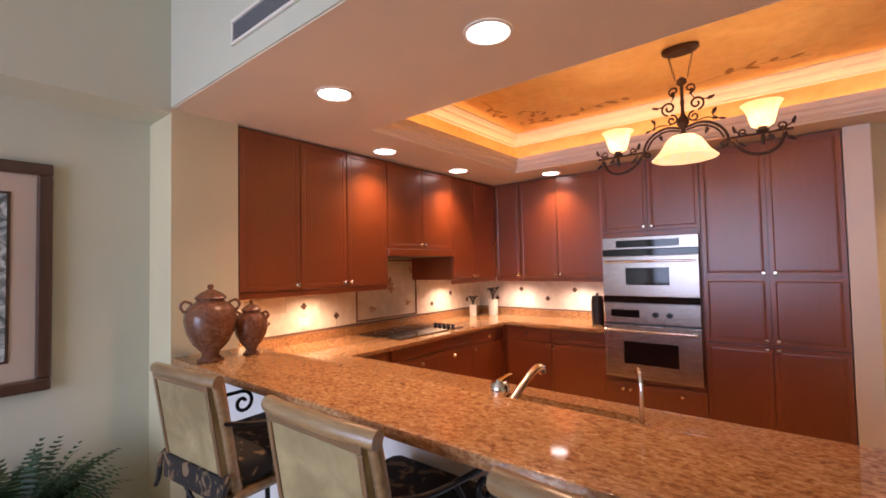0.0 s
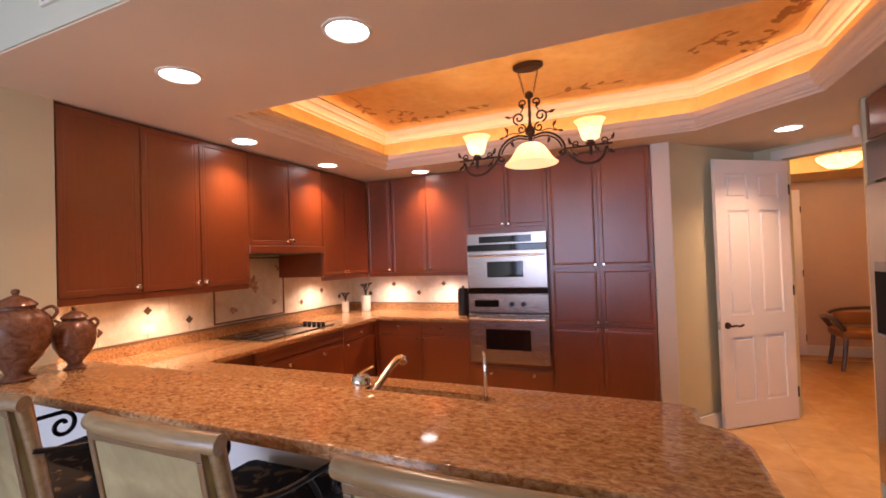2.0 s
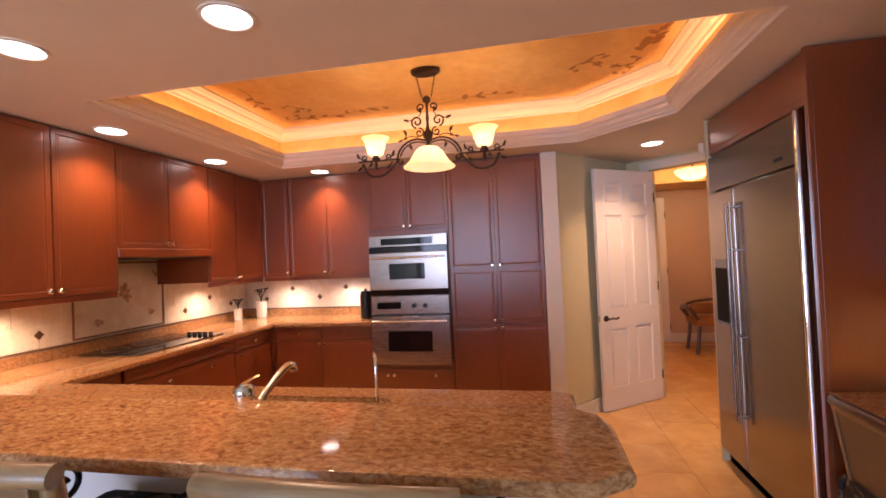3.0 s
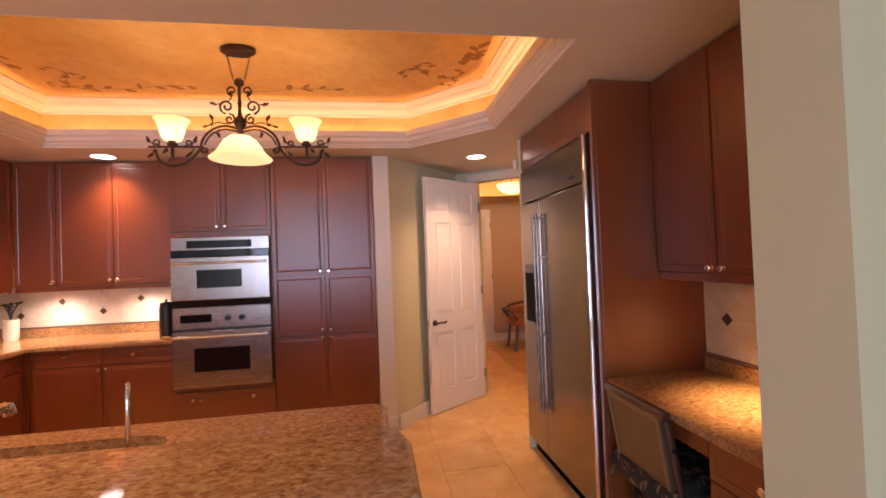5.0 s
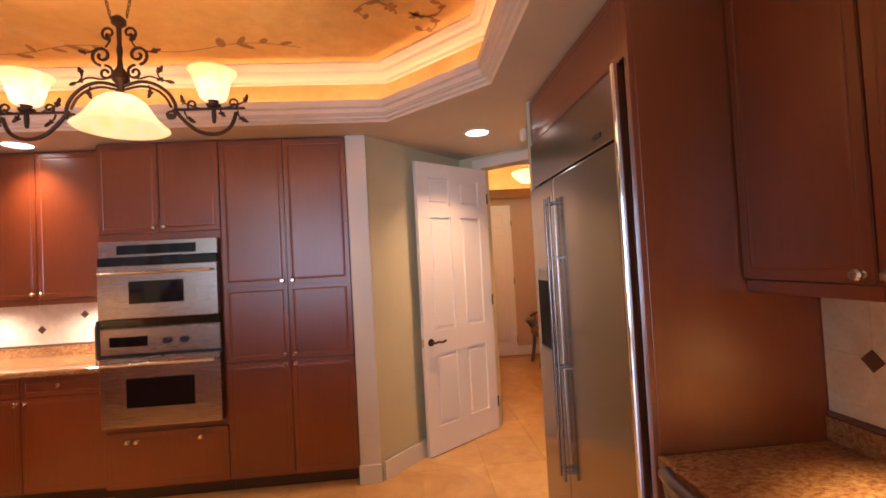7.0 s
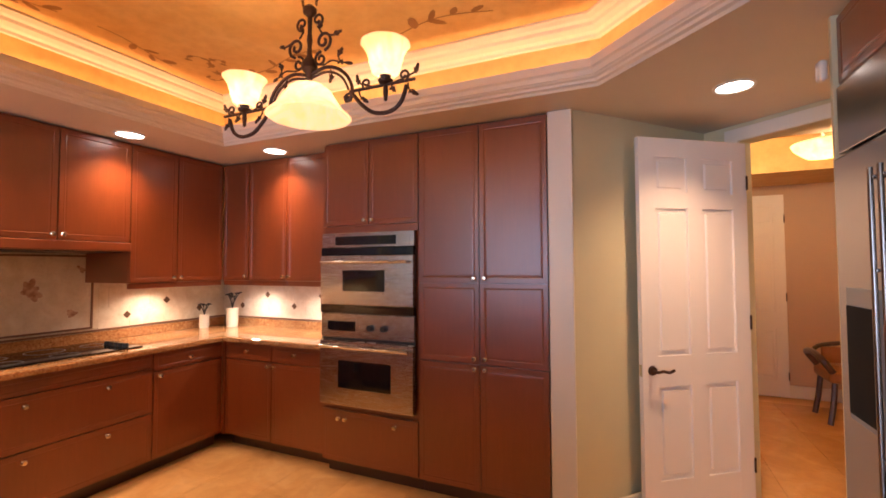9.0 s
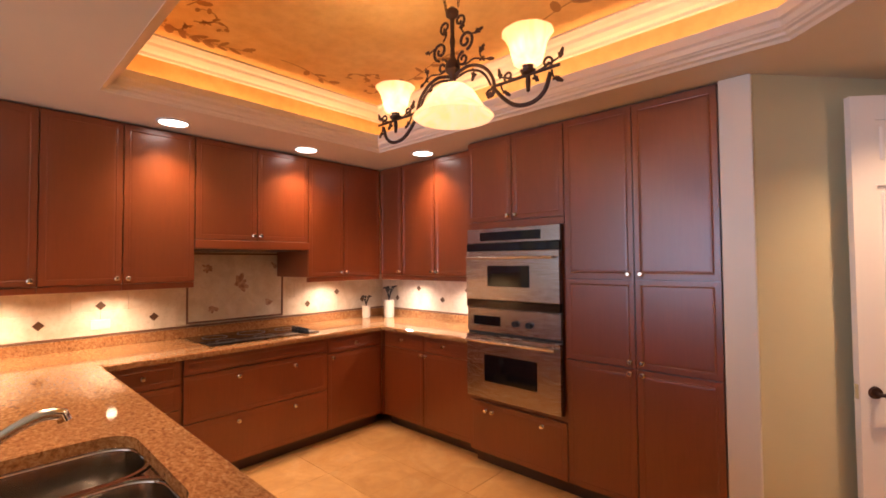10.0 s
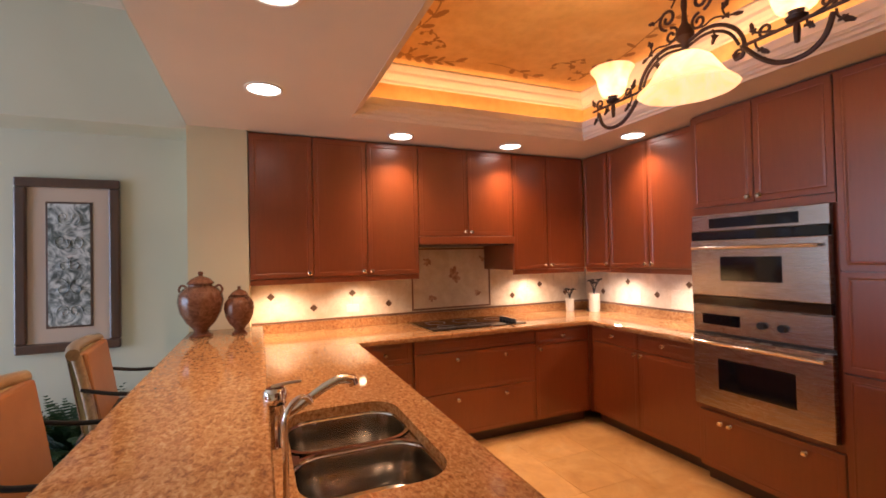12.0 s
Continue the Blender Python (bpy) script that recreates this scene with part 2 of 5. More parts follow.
def glow(name, color, strength, rough=0.4):
    m = mat(name, color, rough)
    b = m.node_tree.nodes["Principled BSDF"]
    b.inputs["Emission Color"].default_value = (*color, 1)
    b.inputs["Emission Strength"].default_value = strength
    return m


CAN_GLOW = glow("downlight_lens", (1.0, 0.93, 0.82), 9.0)
SHADE = bpy.data.materials.new("amber_glass")
SHADE.use_nodes = True
for old in list(SHADE.node_tree.nodes):
    if old.type == "BSDF_PRINCIPLED":
        SHADE.node_tree.nodes.remove(old)
s_out = SHADE.node_tree.nodes["Material Output"]
s_tr = nd(SHADE, "ShaderNodeBsdfTranslucent")
s_gl = nd(SHADE, "ShaderNodeBsdfGlossy", Roughness=0.15)
s_em = nd(SHADE, "ShaderNodeEmission", Strength=0.42)
s_mix = nd(SHADE, "ShaderNodeMixShader", Fac=0.06)
s_add = nd(SHADE, "ShaderNodeAddShader")
s_col = ramp(SHADE, noise_tex(SHADE, coords(SHADE), 9, 4, 0.6, 1.5), [(0.3, (1.0, 0.70, 0.36)), (0.7, (1.0, 0.88, 0.62))])
SHADE.node_tree.links.new(s_col, s_tr.inputs["Color"])
SHADE.node_tree.links.new(s_col, s_em.inputs["Color"])
SHADE.node_tree.links.new(s_tr.outputs[0], s_mix.inputs[1])
SHADE.node_tree.links.new(s_gl.outputs[0], s_mix.inputs[2])
SHADE.node_tree.links.new(s_mix.outputs[0], s_add.inputs[0])
SHADE.node_tree.links.new(s_em.outputs[0], s_add.inputs[1])
SHADE.node_tree.links.new(s_add.outputs[0], s_out.inputs[0])
BULB = glow("bulb_glass", (1.0, 0.86, 0.60), 12.0)


# ---- builders ----
def thing(name, label, category, m=None, group="", kind=""):
    ob = new(name)
    ob.empty_display_size = 0.1
    if m is not None:
        ob.matrix_world = m
    return tagged(ob, label, category, group, kind)


def part(name, bm, material, parent=None, label="", smooth=False):
    me = bpy.data.meshes.new(name)
    bmesh.ops.recalc_face_normals(bm, faces=bm.faces)
    bm.to_mesh(me)
    bm.free()
    me.materials.append(material)
    if smooth:
        me.shade_smooth()
        me.set_sharp_from_angle(angle=radians(38))
    ob = new(name, me)
    if parent is not None:
        ob.parent = parent
    if label:
        tagged(ob, label)
    return ob


def box(x0, x1, y0, y1, z0, z1, bev=0.0, bm=None, seg=2):
    own = bmesh.new()
    r = bmesh.ops.create_cube(own, size=1)
    bmesh.ops.transform(own, matrix=Matrix.Translation(((x0 + x1) / 2, (y0 + y1) / 2, (z0 + z1) / 2)) @ Matrix.Diagonal((abs(x1 - x0), abs(y1 - y0), abs(z1 - z0), 1)), verts=r["verts"])
    if bev:
        bmesh.ops.bevel(own, geom=own.edges[:], offset=bev, segments=seg, affect="EDGES", profile=0.5)
    return merge(bm, own)


def merge(bm, own):
    if bm is None:
        return own
    me = bpy.data.meshes.new("tmp")
    own.to_mesh(me)
    own.free()
    bm.from_mesh(me)
    bpy.data.meshes.remove(me)
    return bm


def moved(own, m, bm=None):
    bmesh.ops.transform(own, matrix=m, verts=own.verts)
    return merge(bm, own)


def cyl(p0, p1, r0, r1=None, seg=16, bm=None):
    own = bmesh.new()
    p0, p1 = Vector(p0), Vector(p1)
    d = p1 - p0
    m = Matrix.Translation((p0 + p1) / 2) @ d.to_track_quat("Z", "Y").to_matrix().to_4x4()
    bmesh.ops.create_cone(own, cap_ends=True, segments=seg, radius1=r0, radius2=r0 if r1 is None else r1, depth=d.length, matrix=m)
    return merge(bm, own)


def lathe(profile, seg=32, center=(0, 0, 0), bm=None, flute=0.0, lobes=0):
    own = bmesh.new()
    rings = []
    for r, z in profile:
        ring = []
        for i in range(seg):
            a = 2 * math.pi * i / seg
            k = 1 + flute * math.cos(lobes * a)
            ring.append(own.verts.new((center[0] + r * k * math.cos(a), center[1] + r * k * math.sin(a), center[2] + z)))
        rings.append(ring)
    for a, b in zip(rings, rings[1:]):
        for i in range(seg):
            own.faces.new((a[i], a[(i + 1) % seg], b[(i + 1) % seg], b[i]))
    bmesh.ops.remove_doubles(own, verts=own.verts, dist=1e-5)
    return merge(bm, own)


def tube(pts, r, seg=8, bm=None, taper=None):
    own = bmesh.new()
    pts = [Vector(p) for p in pts]
    rings = []
    up = Vector((0, 0, 1))
    prev = None
    for i, p in enumerate(pts):
        d = (pts[min(i + 1, len(pts) - 1)] - pts[max(i - 1, 0)]).normalized()
        if prev is None:
            prev = d.cross(up) if abs(d.dot(up)) < 0.95 else d.cross(Vector((1, 0, 0)))
        u = (prev - d * prev.dot(d)).normalized()
        prev = u
        v = d.cross(u)
        rr = r if taper is None else r * (1 + (taper - 1) * i / (len(pts) - 1))
        rings.append([own.verts.new(p + (u * math.cos(2 * math.pi * k / seg) + v * math.sin(2 * math.pi * k / seg)) * rr) for k in range(seg)])
    for a, b in zip(rings, rings[1:]):
        for k in range(seg):
            own.faces.new((a[k], a[(k + 1) % seg], b[(k + 1) % seg], b[k]))
    own.faces.new(rings[0][::-1])
    own.faces.new(rings[-1])
    return merge(bm, own)


def smooth_path(pts, n=6):
    pts = [Vector(p) for p in pts]
    out = []
    for i in range(len(pts) - 1):
        p0, p1, p2, p3 = pts[max(i - 1, 0)], pts[i], pts[i + 1], pts[min(i + 2, len(pts) - 1)]
        for k in range(n):
            t = k / n
            out.append(0.5 * ((2 * p1) + (p2 - p0) * t + (2 * p0 - 5 * p1 + 4 * p2 - p3) * t * t + (3 * p1 - p0 - 3 * p2 + p3) * t ** 3))
    return out + [pts[-1]]


def prism(poly, z0, z1, bev=0.0, bm=None):
    own = bmesh.new()
    lo = [own.verts.new((x, y, z0)) for x, y in poly]
    hi = [own.verts.new((x, y, z1)) for x, y in poly]
    n = len(poly)
    own.faces.new(lo[::-1])
    top = own.faces.new(hi)
    for i in range(n):
        own.faces.new((lo[i], lo[(i + 1) % n], hi[(i + 1) % n], hi[i]))
    if bev:
        es = [e for e in own.edges if abs(e.verts[0].co.z - e.verts[1].co.z) < 1e-6]
        bmesh.ops.bevel(own, geom=es, offset=bev, segments=3, affect="EDGES", profile=0.5)
    return merge(bm, own)


def sweep(path, profile, closed=True, bm=None):
    """Runs a profile of (inward offset, z) along a counter-clockwise path, with mitred corners."""
    own = bmesh.new()
    n = len(path)
    rows = []
    for i, p in enumerate(path):
        p = Vector(p)
        a = Vector(path[i - 1]) if (closed or i > 0) else None
        b = Vector(path[(i + 1) % n]) if (closed or i < n - 1) else None
        d0 = (p - a).normalized() if a is not None else (b - p).normalized()
        d1 = (b - p).normalized() if b is not None else d0
        n0, n1 = Vector((-d0.y, d0.x)), Vector((-d1.y, d1.x))
        mi = (n0 + n1).normalized()
        k = 1 / max(0.2, mi.dot(n0))
        rows.append([own.verts.new((p.x + mi.x * o * k, p.y + mi.y * o * k, z)) for o, z in profile])
    for i in range(n if closed else n - 1):
        a, b = rows[i], rows[(i + 1) % n]
        m = len(profile)
        for j in range(m - 1):
            own.faces.new((a[j], a[j + 1], b[j + 1], b[j]))
    return merge(bm, own)


def panel(w, h, t=0.02, rail=0.036, bm=None, x=0.0, z=0.0, y=0.0):
    """A framed door or drawer front that faces -y; its lower left front corner is at x, y, z."""
    own = bmesh.new()
    bmesh.ops.create_cube(own, size=1)
    bmesh.ops.transform(own, matrix=Matrix.Translation((w / 2, t / 2, h / 2)) @ Matrix.Diagonal((w, t, h, 1)), verts=own.verts)
    bmesh.ops.bevel(own, geom=own.edges[:], offset=0.003, segments=2, affect="EDGES")
    own.normal_update()
    rail = min(rail, w * 0.24, h * 0.26)
    f = max(own.faces, key=lambda q: (-q.normal.y > 0.99) * q.calc_area())
    bmesh.ops.inset_region(own, faces=[f], thickness=rail, depth=0)
    bmesh.ops.inset_region(own, faces=[f], thickness=0.004, depth=0.001)
    bmesh.ops.inset_region(own, faces=[f], thickness=0.009, depth=-0.0022)
    bmesh.ops.inset_region(own, faces=[f], thickness=0.014, depth=0.001)
    return moved(own, Matrix.Translation((x, y, z)), bm)


def knob_mesh(x, z, y=0.0, r=0.016):
    own = bmesh.new()
    prof = [(0.0, 0.028), (r * 0.7, 0.027), (r, 0.021), (r * 0.85, 0.014), (r * 0.4, 0.010), (r * 0.4, 0.003), (r * 0.7, 0.0)]
    lathe(prof, 14, bm=own)
    return moved(own, Matrix.Translation((x, y, z)) @ pose(0, 0, 0, 90))


def cabinet(name, label, category, m, w, depth, z0, z1, fronts, group="", carcass=None):
    """Cabinet unit in its own frame: width along x, front at y=0 facing -y. fronts: (kind, x, z, w, h, knob or None)."""
    c = thing(name, label, category, m, group)
    part("body", box(0.001, w - 0.001, 0.021, depth, z0, z1, 0.0015), carcass or CHERRY, c)
    for kind, x, z, fw, fh, kb in fronts:
        d = part(kind, panel(fw - 0.004, fh - 0.004, x=x + 0.002, z=z + 0.002), CHERRY, c)
        for q in range(0, len(kb or ()), 2):
            part("knob", knob_mesh(kb[q], kb[q + 1]), KNOB, d, "small nickel knob", True)
    return c


# ---- structure ----
WX, MX = -1.43, -1.76          # stub wall face, framed-picture wall
BX, BY = -2.0, 6.32            # splash walls
def struct(name, bm, material, label=""):
    return tagged(part(name, bm, material), label, "", "", "structure")

floor = struct("floor", box(-2.2, 6.0, -2.6, 11.2, -0.12, -0.006), GROUT, "cream marble tiled floor")
struct("wall_west", box(BX - 0.2, BX, 2.9, BY + 0.2, 0, 2.9), WALL)
struct("wall_pier_west", box(BX - 0.2, WX, 2.53, 2.9, 0, CZ), WALL, "beige painted wall pier at the bar's end")
struct("wall_picture", box(MX - 0.2, MX, -2.5, 2.53, 0, 2.42), LIVING_PAINT, "pale green wall with the framed picture")
struct("wall_soffit", box(MX - 0.2, WX, -2.5, 2.53, 2.42, 3.3), LIVING_PAINT, "pale green soffit above the picture wall")
struct("wall_north", box(BX - 0.2, 1.95, BY, BY + 0.2, 0, 2.9), WALL)
struct("header_beam", box(-2.2, 3.6, 2.528, 2.75, CZ + 0.005, 3.3), LIVING_PAINT, "pale green header above the bar")
struct("wall_stub_east", box(2.45, 5.2, 2.51, 2.75, 0, CZ), WALL, "beige painted wall end beside the desk niche")
struct("wall_east", box(3.28, 3.48, 2.75, 5.1, 0, 2.9), WALL)
struct("living_wall_south", box(-2.2, -1.6, -2.6, -2.5, 0, 3.3), WALL)
struct("living_wall_south_east", box(1.6, 5.2, -2.6, -2.5, 0, 3.3), WALL)
struct("living_wall_lintel", box(-1.6, 1.6, -2.6, -2.5, 2.4, 3.3), WALL)
struct("living_wall_east", box(5.0, 5.2, -2.5, 2.51, 0, 3.3), WALL)
struct("living_ceiling", box(-2.2, 5.2, -2.6, 2.53, 3.15, 3.3), CEIL)
struct("baseboard_picture_wall", box(MX, MX + 0.018, -2.5, 2.53, 0, 0.14, 0.004), TRIM)


def wall_seg(name, a, b, z0, z1, t=0.12, material=None, label="", kind="structure"):
    """A wall slab whose visible face runs from a to b, thickness to the left of a->b."""
    a, b = Vector(a), Vector(b)
    d = (b - a).normalized()
    n = Vector((-d.y, d.x)) * t
    ob = part(name, prism([a, b, b + n, a + n], z0, z1), material or WALL)
    return tagged(ob, label, "", "", kind)


A, H0, H1, B = (2.42, 6.60), (2.60, 6.446), (3.25, 5.889), (3.52, 5.657)
wall_seg("wall_tower_side", (1.635, 5.70), A, 0, CZ, 0.12, WALL, "beige angled wall behind the open door")
wall_seg("wall_diagonal", A, H0, 0, CZ)
wall_seg("wall_diagonal", H1, B, 0, CZ)
wall_seg("wall_diagonal_lintel", H0, H1, 2.33, CZ)
struct("wall_pilaster", box(1.492, 1.635, 5.68, 5.82, 0, CZ, 0.006), TRIM, "cream painted pilaster beside the pantry cabinet")
bd = Vector((0.667, 0.745))
wall_seg("baseboard", (1.655, 5.700), (2.395, 6.527), 0.0, 0.13, -0.016, TRIM, "white baseboard on the angled wall")
struct("baseboard", box(1.486, 1.641, 5.662, 5.679, 0, 0.13, 0.003), TRIM, "white baseboard on the pilaster")


def casing(a, b, z, w=0.085, t=0.02):
    a, b = Vector(a), Vector(b)
    d = (b - a).normalized()
    n = Vector((d.y, -d.x)) * t
    for p, q, z0, z1 in ((a - d * w, a, 0, z + w), (b, b + d * w, 0, z + w), (a, b, z, z + w)):
        ob = part("trim", prism([p, q, q + n, p + n][::-1], z0, z1, 0.004), TRIM)
        tagged(ob, "white door casing", "", "", "structure")


casing(H0, H1, 2.33)

# kitchen ceiling with the opening of the tray
TRAY = [(-0.92, 3.52), (2.39, 3.52), (2.39, 4.83), (1.81, 5.41), (-0.92, 5.41)]
cb = box(-2.2, -0.92, 2.536, 6.52, CZ, CZ + 0.04)
box(-0.92, 2.39, 2.536, 3.52, CZ, CZ + 0.04, bm=cb)
box(2.39, 3.7, 2.536, 6.9, CZ, CZ + 0.04, bm=cb)
box(-0.92, 2.39, 5.41, 6.9, CZ, CZ + 0.04, bm=cb)
prism([(1.81, 5.41), (2.39, 4.83), (2.39, 5.41)], CZ, CZ + 0.04, bm=cb)
struct("ceiling", cb, CEIL, "pinkish cream painted ceiling")
struct("ceiling_tray_wall", sweep(TRAY, [(0.0, CZ), (-0.02, CZ + 0.02), (-0.02, 2.86)]), GOLD, "gold painted wall of the ceiling tray")
struct("ceiling_tray", box(-1.1, 2.6, 3.3, 5.6, 2.80, 2.84), GOLD, "gold faux painted ceiling inside the tray")
lower = [(-0.002, CZ + 0.001), (0.004, CZ - 0.0005), (0.012, CZ + 0.012), (0.030, CZ + 0.018), (0.034, CZ + 0.030), (0.050, CZ + 0.036), (0.064, CZ + 0.070), (0.078, CZ + 0.078), (0.080, CZ + 0.122), (0.068, CZ + 0.122), (0.060, CZ + 0.045), (0.0, CZ + 0.015)]
struct("trim_tray_lower", sweep(TRAY, lower), CROWN, "cream stepped moulding round the ceiling tray")
upper = [(-0.02, 2.705), (0.0, 2.707), (0.004, 2.722), (0.026, 2.730), (0.048, 2.748), (0.056, 2.764), (0.076, 2.771), (0.092, 2.784), (0.100, 2.788), (0.100, 2.80), (-0.02, 2.80)]
struct("trim_tray_upper", sweep(TRAY, upper), CROWN, "cream crown moulding under the gold tray ceiling")

# hall beyond the diagonal opening
struct("hall_wall_far", box(1.8, 6.0, 9.3, 9.5, 0, 2.9), HALL_PAINT)
struct("hall_wall_left", box(2.1, 2.3, 6.75, 9.3, 0, 2.9), HALL_PAINT)
struct("hall_wall_right", box(5.4, 5.6, 5.1, 9.3, 0, 2.9), HALL_PAINT)
struct("hall_wall_near", box(3.3, 5.6, 5.14, 5.34, 0, 2.9), HALL_PAINT)
hb = box(2.0, 5.6, 8.4, 9.5, CZ + 0.002, 2.795)
box(4.6, 5.6, 5.2, 8.4, CZ + 0.002, 2.795, bm=hb)
struct("hall_ceiling_border", hb, GOLD, "gold painted border of the hall ceiling")
struct("baseboard_hall", box(2.3, 5.4, 9.28, 9.298, 0, 0.14, 0.003), TRIM)
struct("hall_ceiling", box(2.0, 5.6, 5.4, 8.6, 2.80, 2.86), GOLD, "gold painted hall ceiling")
wall_seg("hall_wall_above", (2.0, 6.96), (3.9, 5.33), CZ + 0.042, 2.9, 0.1)


# ---- kitchen cabinets ----
TOP = CZ - 0.006

def west(y0, front):
    """Frame for a unit on the west wall: its left end (seen from the room) at y0."""
    return pose(front, y0, 0, 0, 0, 90)

UD = WX - BX
ups = [(2.905, 0.43, "R"), (3.335, 0.40, "R"), (3.735, 0.42, "L"), (5.045, 0.36, "R"), (5.405, 0.424, "L")]
def upper_west(y0, w, side, z0=1.40):
    kx = w - 0.03 if side == "R" else 0.03
    c = cabinet("wall_cabinet", "cherry wall cabinet with one framed door above the granite counter", "wall cabinet", west(y0, WX), w, UD - 0.003, z0, TOP,
                [("door", 0, z0 + 0.0, w, TOP - z0 - 0.012, (kx, z0 + 0.035))], "cherry wall cabinets")
    part("light_rail", box(0.0, w, 0.012, 0.034, z0 - 0.042, z0 - 0.001, 0.004), CHERRY, c)
    return c
for y0, w, side in ups:
    upper_west(y0, w, side)
hood = cabinet("hood_cabinet", "cherry hood cabinet with two doors above the cooktop", "wall cabinet", west(4.157, WX), 0.886, UD - 0.003, 1.70, TOP,
               [("door", 0, 1.70, 0.443, TOP - 1.712, (0.415, 1.735)), ("door", 0.443, 1.70, 0.443, TOP - 1.712, (0.471, 1.735))], "cherry wall cabinets")
part("hood_apron", box(-0.004, 0.890, -0.012, 0.03, 1.632, 1.698, 0.008), CHERRY, hood)
part("hood_insert", box(0.03, 0.856, 0.05, 0.5, 1.625, 1.66, 0.003), BLACK_MATT, hood, "dark metal range hood insert")

def south(x0, front):
    return pose(x0, front, 0)

for i, (x0, w, side) in enumerate([(-1.428, 0.313, "R"), (-1.115, 0.43, "R"), (-0.685, 0.497, "L")]):
    kx = w - 0.03 if side == "R" else 0.03
    c = cabinet("wall_cabinet", "cherry wall cabinet with one framed door beside the oven tower", "wall cabinet", south(x0, 5.83), w, 0.485, 1.40, TOP,
                [("door", 0, 1.40, w, TOP - 1.412, (kx, 1.435))], "cherry wall cabinets")
    part("light_rail", box(0.0, w, 0.012, 0.034, 1.358, 1.399, 0.004), CHERRY, c)

FZ = 0.888   # carcass top
def base_unit(m, w, depth, fronts, label, top=0.888):
    fronts = [(k, x, z if z < 0.15 else z + 0.02, fw, fh + 0.02 if z < 0.15 else fh, kb and tuple(v + 0.02 * (q % 2) for q, v in enumerate(kb))) for k, x, z, fw, fh, kb in fronts]
    c = cabinet("base_cabinet", label, "base cabinet", m, w, depth, 0.10, top, fronts, "cherry base cabinets")
    part("toe_kick", box(0.0, w, 0.085, depth, 0.0, 0.099), CHERRY_SHADED, c)
    return c
BF = -1.30
base_unit(west(3.61, BF), 0.44, 0.64, [("drawer_front", 0, 0.705, 0.42, 0.16, (0.21, 0.785)), ("drawer_front", 0, 0.54, 0.42, 0.165, (0.21, 0.65)), ("drawer_front", 0, 0.325, 0.42, 0.215, (0.21, 0.45)), ("drawer_front", 0, 0.105, 0.42, 0.22, (0.21, 0.24))], "cherry base cabinet with a stack of small drawers")
base_unit(west(4.05, BF), 1.10, 0.64, [("panel", 0, 0.755, 1.10, 0.11, None), ("drawer_front", 0, 0.43, 1.10, 0.325, (0.36, 0.69, 0.80, 0.69)), ("drawer_front", 0, 0.105, 1.10, 0.325, (0.36, 0.37, 0.80, 0.37))], "wide cherry base cabinet with deep drawers under the cooktop")
base_unit(west(5.15, BF), 0.585, 0.64, [("drawer_front", 0, 0.725, 0.585, 0.14, (0.29, 0.79)), ("door", 0, 0.105, 0.585, 0.62, (0.05, 0.69))], "cherry base cabinet with a drawer over a door in the corner")
base_unit(south(-1.27, 5.74), 0.525, 0.57, [("drawer_front", 0, 0.725, 0.525, 0.14, (0.26, 0.80)), ("door", 0, 0.105, 0.525, 0.62, (0.495, 0.69))], "cherry base cabinet with a drawer over a door")
base_unit(south(-0.745, 5.74), 0.56, 0.57, [("drawer_front", 0, 0.725, 0.56, 0.14, (0.24, 0.80)), ("door", 0, 0.105, 0.56, 0.62, (0.03, 0.69))], "cherry base cabinet with a drawer over a door")
struct("base_corner_filler", box(-1.30, -1.271, 5.735, 5.78, 0.10, FZ), CHERRY)

# oven tower and pantry
tw = cabinet("oven_tower", "tall cherry oven cabinet holding a microwave and a wall oven", "tall cabinet", south(-0.18, 5.68), 0.80, 0.62, 0.10, TOP,
             [("door", 0, 1.815, 0.40, TOP - 1.827, (0.368, 1.85)), ("door", 0.40, 1.815, 0.40, TOP - 1.827, (0.432, 1.85)), ("drawer_front", 0, 0.11, 0.80, 0.37, (0.15, 0.42, 0.21, 0.42, 0.62, 0.42))])
part("toe_kick", box(0, 0.80, 0.085, 0.6, 0, 0.099), CHERRY_SHADED, tw)
part("face_panel", box(0.003, 0.797, 0.006, 0.02, 1.765, 1.813, 0.002), CHERRY, tw)
pa = cabinet("pantry_cabinet", "tall cherry pantry with three tiers of paired doors", "tall cabinet", south(0.622, 5.68), 0.866, 0.62, 0.10, TOP,
             [("door", 0.433 * i, z, 0.433, h, (0.433 + (-0.035 if i == 0 else 0.035), kz)) for i in (0, 1) for z, h, kz in ((0.11, 0.785, 0.866), (0.897, 0.513, 0.933), (1.412, TOP - 1.424, 1.440))])
part("toe_kick", box(0, 0.866, 0.085, 0.6, 0, 0.099), CHERRY_SHADED, pa)


